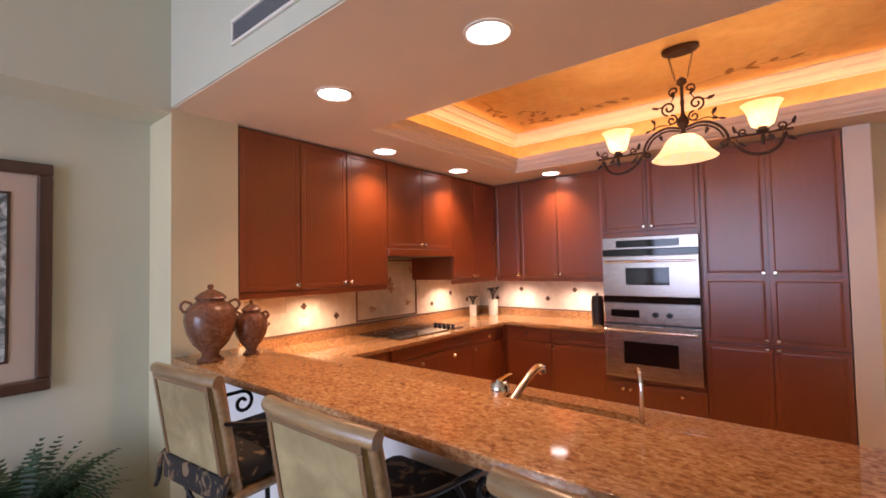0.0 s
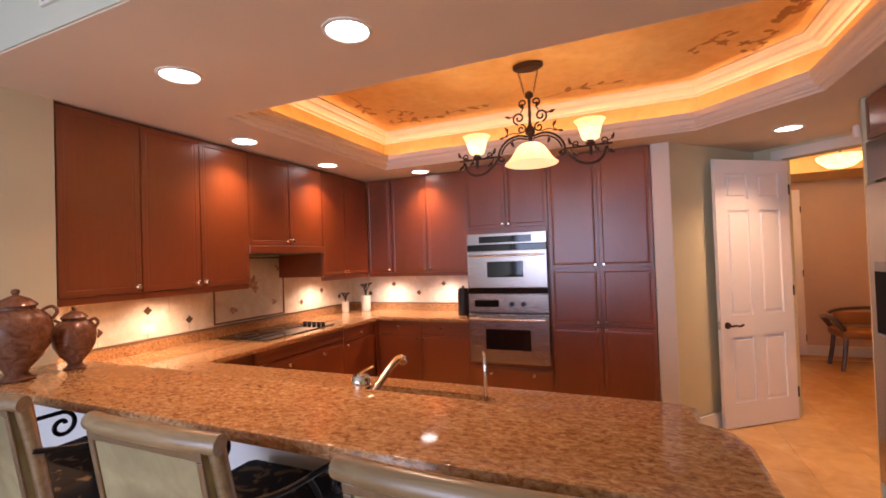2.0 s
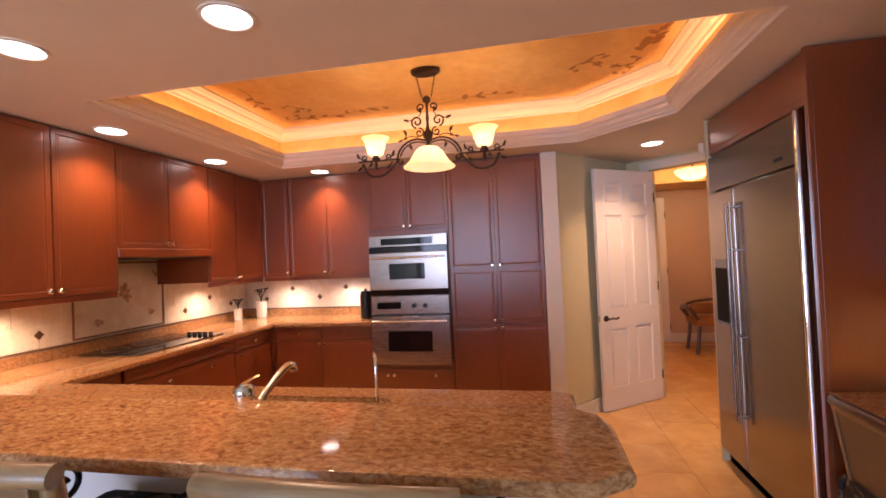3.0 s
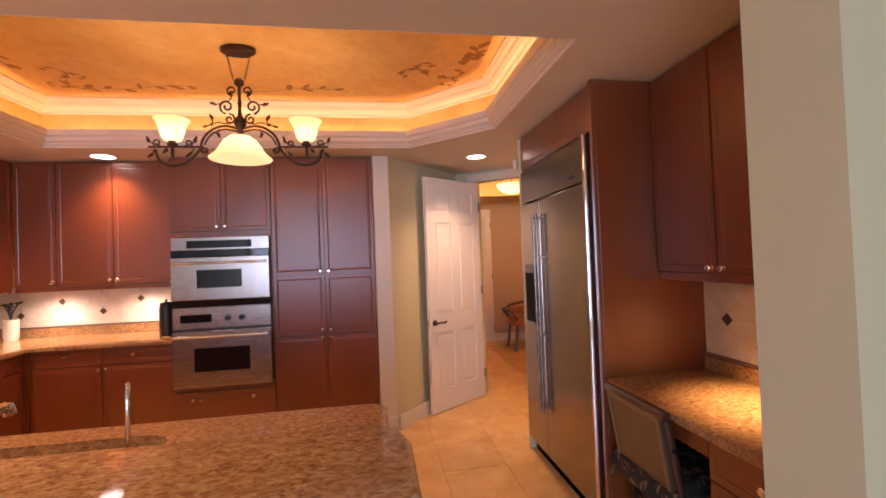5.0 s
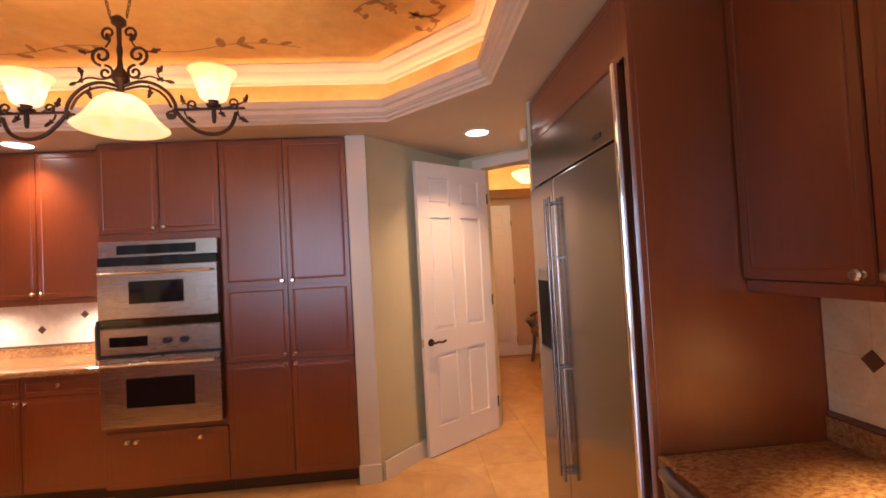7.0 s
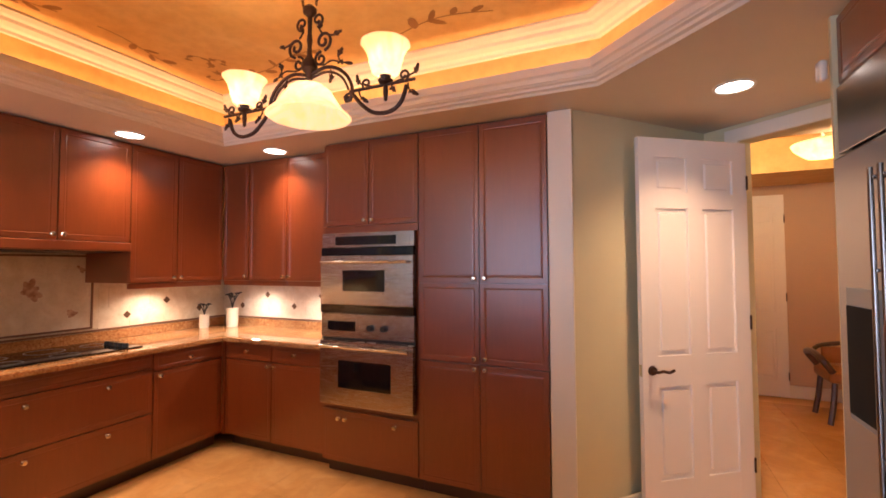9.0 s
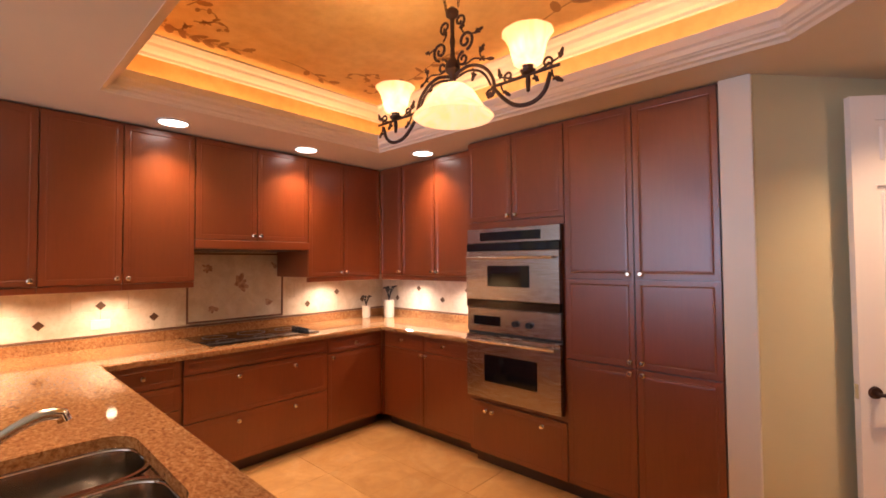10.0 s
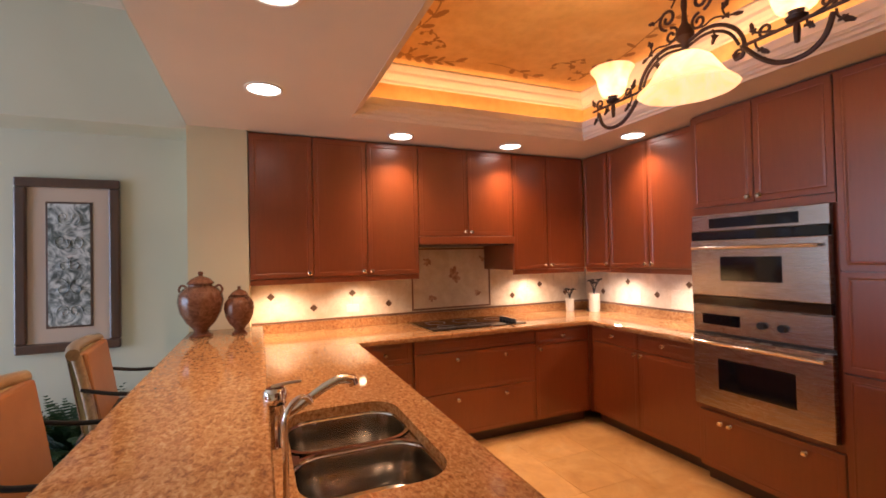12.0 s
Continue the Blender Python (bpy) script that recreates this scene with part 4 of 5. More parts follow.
# ---- open panel door ----
def panel_door(m, w, h, handle=True, label=""):
    t = thing("panel_door", label, "door", m)
    mx = 0.11
    pw = (w - 3 * mx) / 2
    rows = [(0.22, 0.56), (0.965, h - 0.965 - 0.44), (h - 0.34, 0.22)]
    fr = box(0, mx, 0, 0.035, 0.008, h, 0.001)
    box(mx + pw, 2 * mx + pw, 0, 0.035, 0.008, h, 0.001, fr)
    box(w - mx, w, 0, 0.035, 0.008, h, 0.001, fr)
    zs = [0.008, rows[0][0], rows[0][0] + rows[0][1], rows[1][0], rows[1][0] + rows[1][1], rows[2][0], rows[2][0] + rows[2][1], h]
    for k in range(0, 8, 2):
        for xa in (mx, 2 * mx + pw):
            box(xa - 0.002, xa + pw + 0.002, 0.0005, 0.0345, zs[k], zs[k + 1], 0.001, fr)
    part("frame", fr, DOOR_PAINT, t)
    for z, ph in rows:
        for i in (0, 1):
            xa = mx + i * (pw + mx)
            q = box(xa - 0.002, xa + pw + 0.002, 0.014, 0.021, z - 0.002, z + ph + 0.002)
            box(xa + 0.028, xa + pw - 0.028, 0.004, 0.031, z + 0.028, z + ph - 0.028, 0.0055, q, 1)
            part("panel", q, DOOR_PAINT, t)
    if handle:
        hd = part("door_handle", cyl((0.065, 0.0, 0.882), (0.065, -0.012, 0.882), 0.030, 0.026, 24), IRON, t, "dark bronze lever handle", True)
        part("lever", tube(smooth_path([(0.065, -0.01, 0.882), (0.065, -0.05, 0.882), (0.10, -0.055, 0.887), (0.14, -0.055, 0.879), (0.175, -0.055, 0.889)]), 0.009, 8), IRON, hd, "", True)
        part("latch", box(-0.0015, 0.001, 0.006, 0.029, 0.847, 0.917), CHROME, t)
    for z in (0.25, 1.15, 2.05):
        part("hinge", cyl((w - 0.003, -0.006, z - 0.045), (w - 0.003, -0.006, z + 0.045), 0.006, seg=8), IRON, t)
    return t


dx, dy = 2.63 - 1.99, 6.44 - 5.96
panel_door(pose(1.99, 5.96, 0, 0, 0, math.degrees(math.atan2(dy, dx))), math.hypot(dx, dy), 2.31, True, "white six panel door standing open by the hall")
panel_door(pose(2.72, 9.24, 0), 0.80, 2.33, False, "white panelled door closed at the end of the hall")

# framed picture
def picture():
    t = thing("framed_picture", "tall dark wood framed silvered artwork with a beige mat", "picture", pose(MX, 1.53, 0, 0, 0, 90))
    w, z0, z1 = 0.56, 0.965, 2.105
    fb = bmesh.new()
    for a, b, c, d in ((0, w, z0, z0 + 0.062), (0, w, z1 - 0.062, z1), (0, 0.062, z0 + 0.062, z1 - 0.062), (w - 0.062, w, z0 + 0.062, z1 - 0.062)):
        box(a, b, -0.045, -0.003, c, d, 0.010, bm=fb)
    part("frame", fb, FRAME_WOOD, t)
    part("mat_board", box(0.05, w - 0.05, -0.02, -0.004, z0 + 0.05, z1 - 0.05), MATBOARD, t, "beige mat board")
    part("fillet", box(0.155, w - 0.155, -0.025, -0.019, z0 + 0.155, z1 - 0.155, 0.002), FRAME_WOOD, t)
    part("artwork", box(0.168, w - 0.168, -0.028, -0.024, z0 + 0.168, z1 - 0.168, 0.001), ARTWORK, t, "silvered scrollwork panel")
    for k in range(5):
        for sg in (-1, 1):
            cx, cz, r = w / 2 + sg * (0.030 + 0.012 * (k % 2)), z0 + 0.26 + 0.155 * k, 0.040 + 0.012 * (k % 2)
            pts = [(cx + sg * (r * (1 - 0.8 * f)) * math.cos(6.5 * f + k), -0.030, cz + (r * 1.25 * (1 - 0.8 * f)) * math.sin(6.5 * f + k)) for f in np.linspace(0, 1, 22)]
            part("scroll_relief", tube(pts, 0.005, 6), ARTWORK, t, "raised silver scroll", True)
    return t


picture()

# air vent on the header
vt = thing("air_vent", "white framed air vent on the green header", "air vent", pose(-0.70, 2.527, 2.546))
fb = bmesh.new()
VW, VH = 0.62, 0.115
for a, b, c, d in ((0, VW, 0, 0.014), (0, VW, VH - 0.014, VH), (0, 0.014, 0.014, VH - 0.014), (VW - 0.014, VW, 0.014, VH - 0.014)):
    box(a, b, -0.012, 0.0, c, d, 0.002, bm=fb)
part("frame", fb, PLASTIC_W, vt)
part("backing", box(0.014, VW - 0.014, -0.003, -0.001, 0.014, VH - 0.014), VENT_GREY, vt)
for k in range(9):
    sl = box(0.014, VW - 0.014, -0.004, 0.004, -0.0008, 0.0008)
    part("slat", moved(sl, Matrix.Translation((0, -0.007, 0.02 + 0.0094 * k)) @ pose(0, 0, 0, 35)), VENT_GREY, vt)


# vases
def vase(m, h, r, label):
    t = thing("lidded_urn", label, "urn", m)
    k = h / 0.42
    prof = [(0, 0), (0.062, 0), (0.066, 0.010), (0.050, 0.020), (0.038, 0.034), (0.046, 0.052), (0.083, 0.095), (0.112, 0.155), (0.124, 0.225), (0.118, 0.275), (0.092, 0.310), (0.066, 0.325), (0.064, 0.335)]
    f = r / 0.124
    part("body", lathe([(a * f, b * k) for a, b in prof], 36, flute=0.015, lobes=12), CERAMIC, t, "", True)
    lid = [(0.070, 0.335), (0.076, 0.342), (0.070, 0.352), (0.050, 0.372), (0.022, 0.386), (0.010, 0.392), (0.016, 0.404), (0.012, 0.416), (0, 0.420)]
    part("lid", lathe([(a * f, b * k) for a, b in lid], 32), CERAMIC, t, "", True)
    for s in (-1, 1):
        hp = smooth_path([(s * 0.085 * f, 0, 0.315 * k), (s * 0.118 * f, 0, 0.328 * k), (s * 0.136 * f, 0, 0.300 * k), (s * 0.118 * f, 0, 0.268 * k)])
        part("handle", tube(hp, 0.007, 8), CERAMIC, t, "", True)
    return t


vase(pose(-1.178, 2.63, 1.076, 0, 0, 65), 0.40, 0.125, "large brown glazed lidded urn on the bar top")
vase(pose(-1.17, 2.845, 1.076, 0, 0, 40), 0.30, 0.088, "small brown glazed lidded urn on the bar top")

# small things on the corner counter
def planter(x, y, h, r, label):
    t = thing("small_planter", label, "planter", pose(x, y, T1 + 0.001))
    part("pot", lathe([(0, 0), (r * 0.9, 0), (r, h * 0.1), (r, h * 0.5), (r * 1.08, h * 0.56), (r * 0.95, h * 0.56), (0, h * 0.52)], 20), PLASTIC_W, t, "", True)
    rnd = random.Random(int(h * 1000))
    for k in range(7):
        a, u = 0.9 * k, rnd.uniform(0.3, 1)
        st = smooth_path([(0, 0, h * 0.52), (0.3 * r * math.cos(a), 0.3 * r * math.sin(a), h * 0.75), (1.1 * r * u * math.cos(a), 1.1 * r * u * math.sin(a), h * (0.85 + 0.15 * u))], 4)
        sm = part("stem", tube(st, 0.0045, 6), BLACK_MATT, t, "", True)
        lf = bmesh.new()
        bmesh.ops.create_icosphere(lf, subdivisions=2, radius=1)
        moved_leaf = Matrix.Translation(st[-1]) @ pose(0, 0, 0, 0, rnd.uniform(-50, 30), math.degrees(a)) @ Matrix.Diagonal((r * 0.55, r * 0.30, r * 0.16, 1))
        bmesh.ops.transform(lf, matrix=moved_leaf, verts=lf.verts)
        part("leaf", lf, BLACK_MATT, sm, "dark curled leaf", True)
    return t


planter(-1.70, 6.17, 0.33, 0.055, "white pot with a dark sculpted plant on the corner counter")
planter(-1.88, 6.00, 0.23, 0.042, "small white pot with a dark plant beside the splashback")
kb = thing("knife_block", "black canister beside the oven tower", "canister", pose(-0.345, 5.97, T1 + 0.001))
part("body", lathe([(0, 0), (0.055, 0), (0.06, 0.02), (0.06, 0.24), (0.05, 0.26), (0, 0.26)], 20), BLACK_MATT, kb, "", True)
part("lid", lathe([(0.055, 0.261), (0.05, 0.28), (0.012, 0.29), (0.012, 0.31), (0, 0.312)], 20), BLACK_MATT, kb, "", True)


# ---- bar stools ----
# Stool cane darkened for the desk chair; the niche's shade is in the colour.
CANE_SHADED = wood("shaded_cane", (0.085, 0.045, 0.020), (0.13, 0.075, 0.035), 0.6)


def bar_stool(m, drop=0.0, kind="bar_stool", label="bar stool with woven cane back and dark patterned seat cushion", group="bar stools"):
    t = thing(kind, label, "bar stool" if not drop else "chair", m, group)
    # local frame: the sitter faces +y, the back is at y = -0.22
    # The desk chair's darker wood carries the niche's shade as well.
    frame_wood = FRAME_WOOD if drop else STOOL_WOOD
    back = Matrix.Translation((0, -0.225, 0.83)) @ pose(0, 0, 0, 9)
    bk = part("backrest", moved(box(-0.195, 0.195, -0.012, 0.012, 0.0, 0.34, 0.004), back), CANE_SHADED if drop else CANE, t, "woven cane back panel")
    fb = bmesh.new()
    for a, b, c, d in ((-0.197, 0.197, 0.0, 0.022), (-0.197, 0.197, 0.318, 0.34), (-0.197, -0.178, 0.022, 0.318), (0.178, 0.197, 0.022, 0.318)):
        box(a, b, -0.018, -0.011, c, d, 0.003, bm=fb)
    part("back_frame", moved(fb, back), STOOL_EDGE, bk, "thin wood border of the back")
    part("inner_back", moved(box(-0.195, 0.195, 0.013, 0.050, 0.0, 0.34, 0.010), back), TAN_LEATHER, t, "tan leather inner back")
    for s in (-1, 1):
        part("post", tube(smooth_path([(s * 0.196, -0.180, 0.74), (s * 0.197, -0.205, 0.86), (s * 0.199, -0.232, 1.02), (s * 0.200, -0.262, 1.165)]), 0.019, 10), frame_wood, bk, "", True)
    rl = tube(smooth_path([(-0.222, -0.268, 1.174), (-0.12, -0.290, 1.182), (0, -0.296, 1.184), (0.12, -0.290, 1.182), (0.222, -0.268, 1.174)]), 0.023, 14)
    part("top_rail", rl, frame_wood, bk, "rounded whitewashed wood top rail", True)
    part("seat", box(-0.225, 0.225, -0.215, 0.225, 0.752, 0.782, 0.012), frame_wood, t)
    part("cushion", box(-0.215, 0.215, -0.205, 0.22, 0.783, 0.885, 0.036, seg=3), BLACK_CLOTH, t, "dark patterned seat cushion", True)
    sk = box(-0.205, 0.205, -0.252, -0.236, 0.755, 0.850, 0.006)
    for x in (-0.21, 0.21):
        tube(smooth_path([(x, -0.235, 0.85), (x * 1.10, -0.25, 0.82), (x * 1.02, -0.262, 0.765), (x * 1.12, -0.265, 0.72)]), 0.014, 6, bm=sk, taper=0.5)
    part("skirt", sk, BLACK_CLOTH, t, "dark patterned fabric tie", True)
    for s in (-1, 1):
        arm = [(s * 0.212, -0.245, 1.03), (s * 0.232, -0.12, 1.0), (s * 0.242, 0.02, 0.992), (s * 0.243, 0.10, 0.99)]
        sc = [(s * 0.243, 0.10 + 0.052 * (1 - 0.75 * f) * math.sin(7.4 * f), 0.938 + 0.052 * (1 - 0.75 * f) * math.cos(7.4 * f)) for f in np.linspace(0.04, 1, 24)]
        part("arm", tube(smooth_path(arm, 6) + sc, 0.0085, 8), BLACK_IRON, t, "black iron scroll arm", True)
        part("arm_strut", tube(smooth_path([(s * 0.238, -0.02, 0.99), (s * 0.240, 0.02, 0.90), (s * 0.222, 0.0, 0.775)]), 0.008, 8), BLACK_IRON, t, "", True)
    for ob in t.children:
        ob.location.z -= drop
    for sx in (-1, 1):
        for sy in (-1, 1):
            part("leg", tube(smooth_path([(sx * 0.17, sy * 0.17, 0.752 - drop), (sx * 0.175, sy * 0.18, 0.45 - drop * 0.6), (sx * 0.205, sy * 0.21, 0.12), (sx * 0.225, sy * 0.23, 0.008)]), 0.011, 8), BLACK_IRON, t, "", True)
    ring = [(0.20 * math.cos(a), 0.20 * math.sin(a), 0.25) for a in np.linspace(0, 2 * math.pi, 33)]
    part("foot_ring", tube(ring, 0.009, 8), BLACK_IRON, t, "", True)
    ap = bmesh.new()
    for s in (-1, 1):
        tube(smooth_path([(-0.19, s * 0.20, 0.75 - drop), (-0.09, s * 0.20, 0.685 - drop), (0, s * 0.20, 0.665 - drop), (0.09, s * 0.20, 0.685 - drop), (0.19, s * 0.20, 0.75 - drop)]), 0.008, 6, bm=ap)
    part("apron_scroll", ap, BLACK_IRON, t, "", True)
    return t


s0 = bar_stool(pose(-0.53, 2.525, 0, 0, 0, 5))
copy_thing(s0, pose(0.285, 2.53, 0, 0, 0, 0))
copy_thing(s0, pose(1.03, 2.53, 0, 0, 0, -1))
bar_stool(pose(2.90, 3.61, 0, 0, 0, -90), 0.335, "desk_chair", "desk chair with a woven cane back tucked under the desk", "")


def fern(m):
    t = thing("potted_fern", "leafy green fern in a dark pot by the picture wall", "plant", m)
    part("pot", lathe([(0, 0), (0.14, 0), (0.19, 0.30), (0.205, 0.34), (0.19, 0.345), (0.17, 0.31), (0, 0.30)], 24), FRAME_WOOD, t, "", True)
    rnd = random.Random(3)
    lf = bmesh.new()
    for k in range(330):
        a, el, ln = rnd.uniform(0, 2 * math.pi), rnd.uniform(0.55, 1.45), rnd.uniform(0.28, 0.56)
        prev = Vector((0.05 * math.cos(a), 0.05 * math.sin(a), 0.31))
        d = Vector((math.cos(a) * math.cos(el), math.sin(a) * math.cos(el), math.sin(el)))
        n = 20
        for i in range(n):
            p = prev + d * ln / n
            d = (d + Vector((0, 0, -0.085))).normalized()
            side = d.cross(Vector((0, 0, 1))).normalized()
            wl = 0.050 * math.sin(math.pi * (i + 2.0) / (n + 3)) * rnd.uniform(0.8, 1.1)
            for s in (-1, 1):
                tip = prev + side * s * wl + d * 0.022 + Vector((0, 0, -0.35 * wl))
                mid = prev + side * s * wl * 0.55 + Vector((0, 0, -0.1 * wl))
                v = [lf.verts.new(q) for q in (prev, mid + d * 0.001, tip, mid + d * 0.015, prev + d * 0.010)]
                lf.faces.new(v)
            prev = p
    part("fronds", lf, LEAF, t)
    return t


fern(pose(-1.47, 1.90, 0.0))

# hall bench
bn = thing("hall_bench", "small tan upholstered hall bench with curved dark wood back", "bench", pose(4.05, 8.55, 0, 0, 0, 0))
part("seat", box(-0.45, 0.45, -0.22, 0.22, 0.40, 0.50, 0.03, seg=3), TAN_LEATHER, bn, "", True)
part("back_rail", tube(smooth_path([(-0.44, 0.20, 0.52), (-0.40, 0.23, 0.68), (0, 0.25, 0.73), (0.40, 0.23, 0.68), (0.44, 0.20, 0.52)]), 0.022, 8), FRAME_WOOD, bn, "", True)
part("back_cushion", box(-0.38, 0.38, 0.20, 0.235, 0.52, 0.68, 0.016, seg=3), TAN_LEATHER, bn, "", True)
for sx in (-1, 1):
    for sy in (-1, 1):
        part("leg", tube(smooth_path([(sx * 0.40, sy * 0.18, 0.40), (sx * 0.42, sy * 0.19, 0.2), (sx * 0.45, sy * 0.20, 0.01)]), 0.025, 8), FRAME_WOOD, bn, "", True)
    part("arm", tube(smooth_path([(sx * 0.42, -0.2, 0.5), (sx * 0.50, -0.2, 0.62), (sx * 0.52, 0, 0.66), (sx * 0.50, 0.2, 0.62), (sx * 0.42, 0.2, 0.5)]), 0.03, 8), FRAME_WOOD, bn, "", True)
hl = thing("hall_ceiling_light", "lit amber glass ceiling light in the hall", "ceiling light", pose(3.22, 7.05, 2.80))
part("shade", lathe([(0, -0.52), (0.10, -0.50), (0.17, -0.44), (0.19, -0.40), (0.18, -0.39), (0, -0.42)], 28), SHADE, hl, "", True)
part("stem", cyl((0, 0, -0.41), (0, 0, 0.0), 0.010), IRON, hl)

# living room window
wn1 = thing("window_1", "", "", kind="structure")
for x in (-1.58, 0.0, 1.57):
    part("window_frame", box(x - 0.04, x + 0.04, -2.58, -2.50, 0.0, 2.4), TRIM, wn1)
part("window_sill", box(-1.6, 1.6, -2.58, -2.50, 0, 0.05), TRIM, wn1)
ground = struct("ground", box(-60, 60, -80, -2.7, -0.3, -0.1), GROUT)

# ---- splash tiles ----
PL = 1.005
def splash(m, length, z0, z1, diamonds, pitch=0.333, skip=None, first=0.0, size=0.023):
    """Tiled wall in its own frame: x along, faces -y. diamonds: (x, z)."""
    t = tagged(new("splash_wall"), "beige tiled splashback with bronze diamond inserts", "", "", "structure")
    t.matrix_world = m
    part("backing", box(0, length, -0.003, 0.0, z0, z1), TILE_GROUT, t)
    part("pencil_row", box(0, length, -0.016, -0.003, z0 + 0.002, z0 + 0.018, 0.003), PENCIL, t, "thin brown pencil tile")
    z = z0 + 0.020
    row = 0
    while z < z1 - 0.02:
        hh = min(pitch / 2 - 0.001, z1 - z - 0.001)
        x = -pitch + first + (pitch / 2 if row % 2 else 0)
        while x < length:
            a, b = max(0, x + 0.0008), min(length, x + pitch - 0.0008)
            for c, d in ([(a, min(b, skip[0])), (max(a, skip[1]), b)] if skip else [(a, b)]):
                if d - c > 0.01:
                    part("tile", box(c, d, -0.009, -0.003, z, z + hh, 0.001, seg=1), TILE, t)
            x += pitch
        z += pitch / 2
        row += 1
    for x, z in diamonds:
        q = box(-size, size, -0.013, -0.003, -size, size, 0.002, seg=1)
        part("diamond_tile", moved(q, Matrix.Translation((x, 0, z)) @ pose(0, 0, 0, 0, 45)), TILE_DARK, t, "small bronze diamond tile")
    return t


LX = [(y - 2.902, z) for y, z in ((3.05, 1.23), (3.39, 1.12), (3.72, 1.23), (4.05, 1.12), (5.36, 1.12), (5.70, 1.22), (6.03, 1.12))]
sp = splash(pose(BX, 2.902, 0, 0, 0, 90), 3.416, PL, 1.72, LX, 0.333, (1.30, 2.24), 0.15)
part("mural_panel", box(1.30, 2.24, -0.009, -0.003, PL + 0.03, 1.70, 0.002), TILE, sp)
mf = bmesh.new()
for a, b, c, d in ((1.37, 2.20, 1.035, 1.050), (1.37, 2.20, 1.60, 1.615), (1.37, 1.385, 1.05, 1.60), (2.185, 2.20, 1.05, 1.60)):
    box(a, b, -0.018, -0.009, c, d, 0.003, bm=mf)
part("mural_border", mf, PENCIL, sp, "brown pencil tile border")
mrnd = random.Random(4)
for x, z, r in ((1.80, 1.35, 0.085), (1.575, 1.155, 0.048), (2.06, 1.16, 0.048), (1.53, 1.49, 0.042), (2.12, 1.50, 0.042)):
    own = bmesh.new()
    for k in range(11):
        a, q = mrnd.uniform(0, 6.28), mrnd.uniform(0.0, 0.75) * r
        el = bmesh.new()
        bmesh.ops.create_circle(el, cap_ends=True, segments=12, radius=1)
        moved(el, Matrix.Translation((x + q * math.cos(a), -0.0098 - 0.0001 * k, z + q * math.sin(a))) @ pose(0, 0, 0, 90) @ Matrix.Rotation(a, 4, "Z") @ Matrix.Diagonal((r * 0.42, r * 0.24, 1, 1)), own)
    part("mural_motif", own, MURAL, sp, "faded painted flower motif")
splash(pose(BX + 0.012, BY, 0), 1.80, PL, 1.42, [(x - BX - 0.012, z) for x, z in ((-1.72, 1.13), (-1.38, 1.245), (-1.04, 1.14), (-0.715, 1.245), (-0.38, 1.14))], 0.333, None, 0.1)
splash(pose(3.28, 3.927, 0, 0, 0, -90), 1.17, 0.928, 1.41, [(0.155, 1.143), (0.36, 1.035), (0.565, 1.143), (0.77, 1.035), (0.975, 1.143)], 0.41, None, -0.05, 0.025)
ol = thing("wall_outlet", "white wall outlet on the tiled splashback", "outlet", pose(BX + 0.012, 3.66, 1.06, 0, 0, 90))
part("plate", box(0, 0.115, -0.004, 0, 0, 0.07, 0.002), PLASTIC_W, ol)

# ---- painted vines on the tray ceiling ----
rnd = random.Random(11)
vine = bmesh.new()
def vine_run(x0, y0, x1, y1):
    n = 14
    ln = math.hypot(x1 - x0, y1 - y0)
    ux, uy = (x1 - x0) / ln, (y1 - y0) / ln
    pts = []
    for k in range(n * 4 + 1):
        f = k / (n * 4)
        w = 0.045 * math.sin(f * ln * 7)
        pts.append((x0 + ux * ln * f - uy * w, y0 + uy * ln * f + ux * w))
    for k in range(len(pts) - 1):
        if (k // 7) % 4 == 3:
            continue
        a, b = Vector(pts[k]), Vector(pts[k + 1])
        d = (b - a).normalized()
        s = Vector((-d.y, d.x)) * 0.004
        vs = [vine.verts.new((q.x, q.y, 2.798)) for q in (a - s, b - s, b + s, a + s)]
        vine.faces.new(vs)
        if k % 3 == 2 and (k // 12) % 3 != 2:
            for sgn in rnd.choice(((-1,), (1,), (-1, 1))):
                c = a + Vector((-d.y, d.x)) * sgn * 0.03
                an = math.atan2(d.y, d.x) + sgn * 0.8 + rnd.uniform(-0.3, 0.3)
                L, Wd = rnd.uniform(0.030, 0.060), rnd.uniform(0.014, 0.026)
                vs = [vine.verts.new((c.x + L * math.cos(t) * math.cos(an) - Wd * math.sin(t) * math.sin(an), c.y + L * math.cos(t) * math.sin(an) + Wd * math.sin(t) * math.cos(an), 2.7975)) for t in np.linspace(0, 2 * math.pi, 9)[:-1]]
                vine.faces.new(vs)
vine_run(-0.66, 3.75, -0.66, 5.0)
vine_run(-0.5, 5.10, 1.6, 5.10)
vine_run(2.12, 4.6, 2.12, 3.8)
vine_run(-0.4, 3.78, 2.0, 3.78)


def ribbon(pts, w0, w1):
    n = len(pts)
    prev = None
    for k in range(n):
        a, b = Vector(pts[max(k - 1, 0)]), Vector(pts[min(k + 1, n - 1)])
        d = (b - a).normalized()
        h = Vector((-d.y, d.x)) * (w0 + (w1 - w0) * k / (n - 1))
        p = Vector(pts[k])
        row = [vine.verts.new((q.x, q.y, 2.7972)) for q in (p - h, p + h)]
        if prev:
            vine.faces.new((prev[0], row[0], row[1], prev[1]))
        prev = row


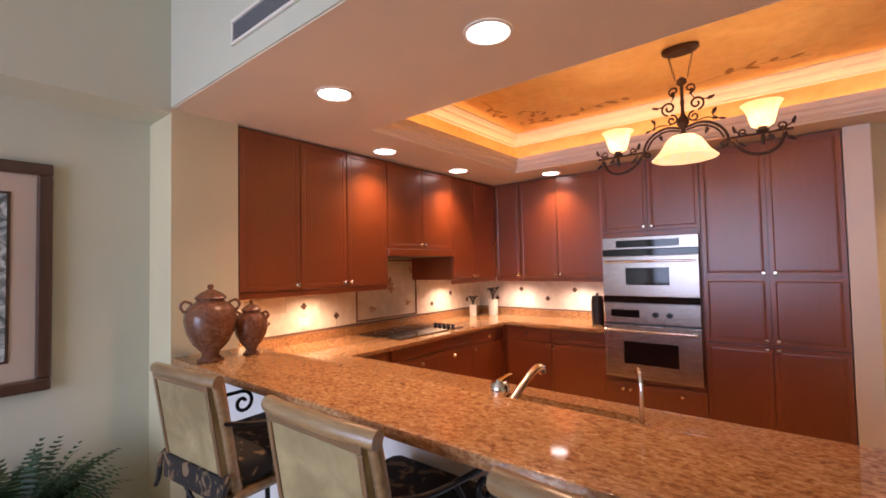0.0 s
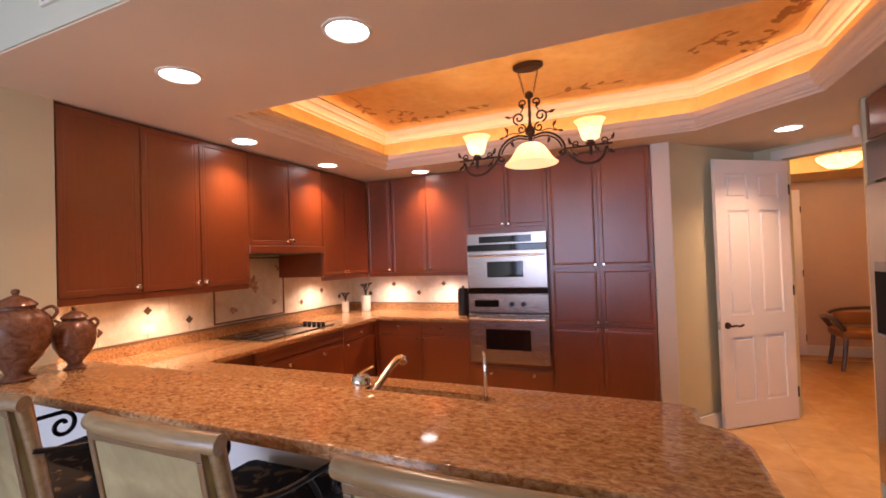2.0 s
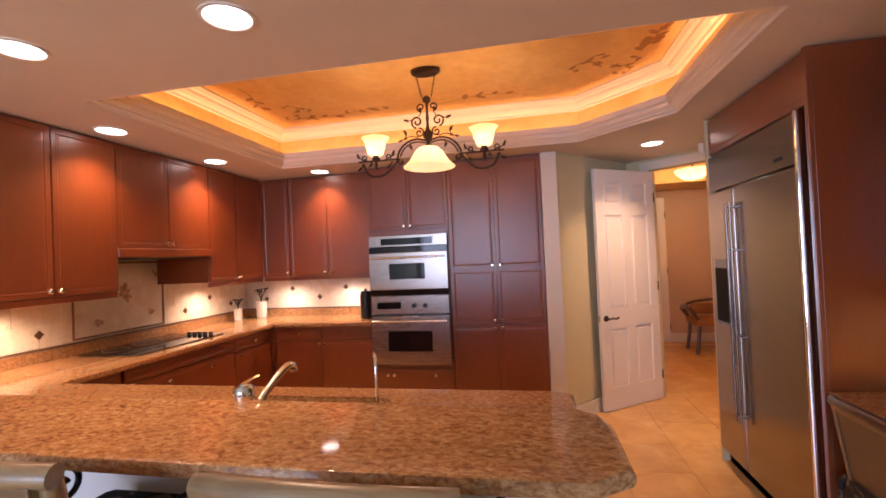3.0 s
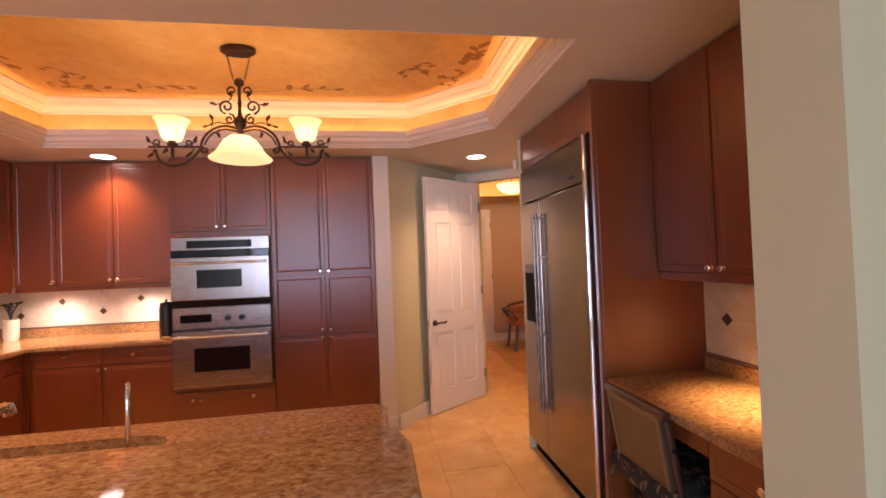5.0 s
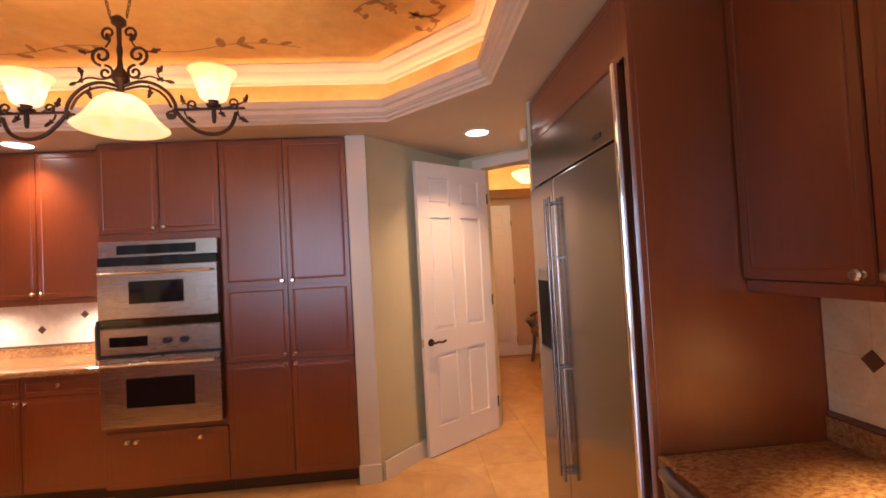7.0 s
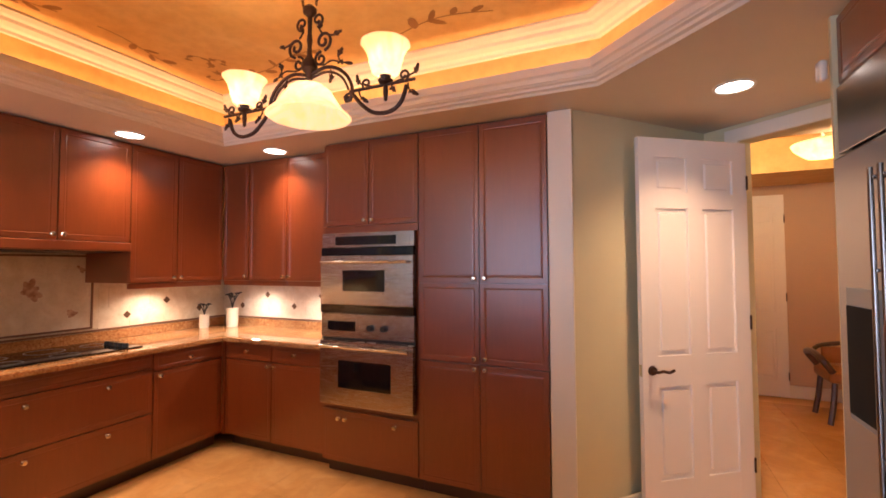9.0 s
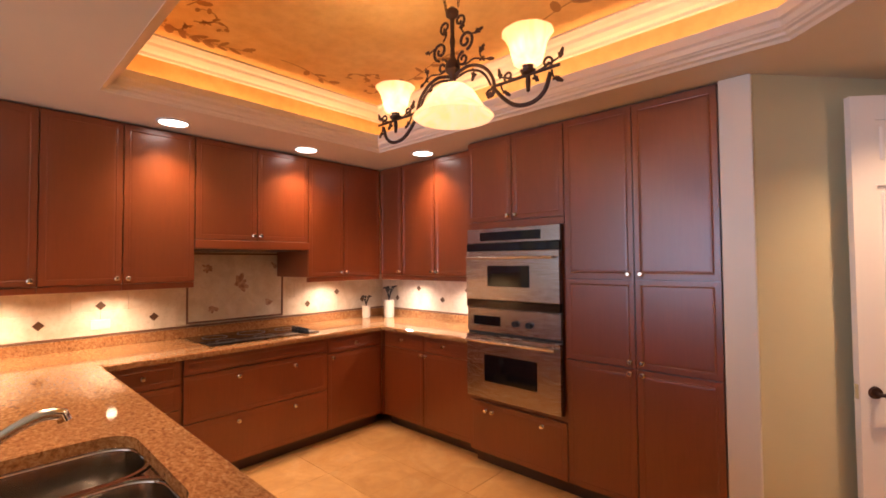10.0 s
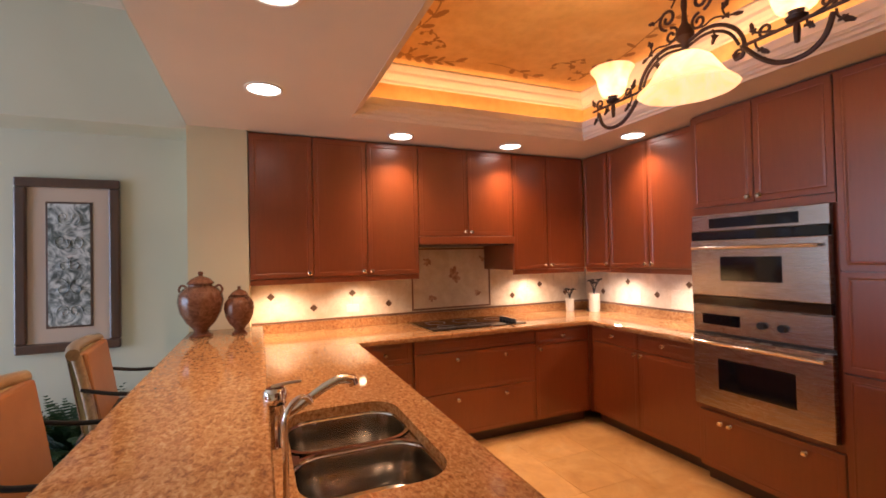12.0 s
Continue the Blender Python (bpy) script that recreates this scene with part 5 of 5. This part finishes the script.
def ornament(cx, cy, ang, k=1.0):
    """A painted spray of scrolls and leaves on the ceiling."""
    for a0, r, turn, sg in ((0.0, 0.11, 4.6, 1), (2.4, 0.13, 4.0, -1), (3.6, 0.09, 4.8, 1), (5.0, 0.12, 3.6, -1)):
        ox, oy = cx + 0.16 * k * math.cos(ang + a0), cy + 0.16 * k * math.sin(ang + a0)
        pts = [(ox + k * r * (1 - 0.7 * f) * math.cos(ang + a0 + math.pi + sg * turn * f), oy + k * r * (1 - 0.7 * f) * math.sin(ang + a0 + math.pi + sg * turn * f)) for f in np.linspace(0, 1, 20)]
        ribbon(pts, 0.007 * k, 0.0035 * k)
        for f in (0.12, 0.4, 0.7, 1.0):
            px, py = pts[int(f * 19)]
            an = rnd.uniform(0, 6.28)
            L, wd = rnd.uniform(0.024, 0.040) * k, rnd.uniform(0.012, 0.018) * k
            vs = [vine.verts.new((px + L * math.cos(t) * math.cos(an) - wd * math.sin(t) * math.sin(an), py + L * math.cos(t) * math.sin(an) + wd * math.sin(t) * math.cos(an), 2.7966)) for t in np.linspace(0, 2 * math.pi, 10)[:-1]]
            vine.faces.new(vs)


ornament(1.93, 4.78, 0.8)
ornament(-0.52, 4.98, 2.4, 0.8)
ornament(2.08, 3.85, -0.8, 0.9)
ornament(-0.55, 3.85, 3.9, 0.8)
struct("painted_ceiling_vines", vine, VINE, "brown painted vines on the gold ceiling")

# ---- floor tiles ----
fl = bmesh.new()
TS = 0.46
def floor_tiles(x0, x1, y0, y1):
    nx, ny = int((x1 - x0) / TS), int((y1 - y0) / TS)
    base = None
    for i in range(nx):
        for j in range(ny):
            cx, cy = x0 + (i + 0.5) * TS, y0 + (j + 0.5) * TS
            if base is None:
                ob = part("tile", box(-TS / 2 + 0.001, TS / 2 - 0.001, -TS / 2 + 0.001, TS / 2 - 0.001, -0.006, 0.0, 0.001, seg=1), FLOOR, floor)
                base = ob.data
            else:
                ob = new("tile", base)
                ob.parent = floor
            ob.location = (cx, cy, 0)
floor_tiles(-1.76, 5.0, -2.5, 9.35)
fl.free()
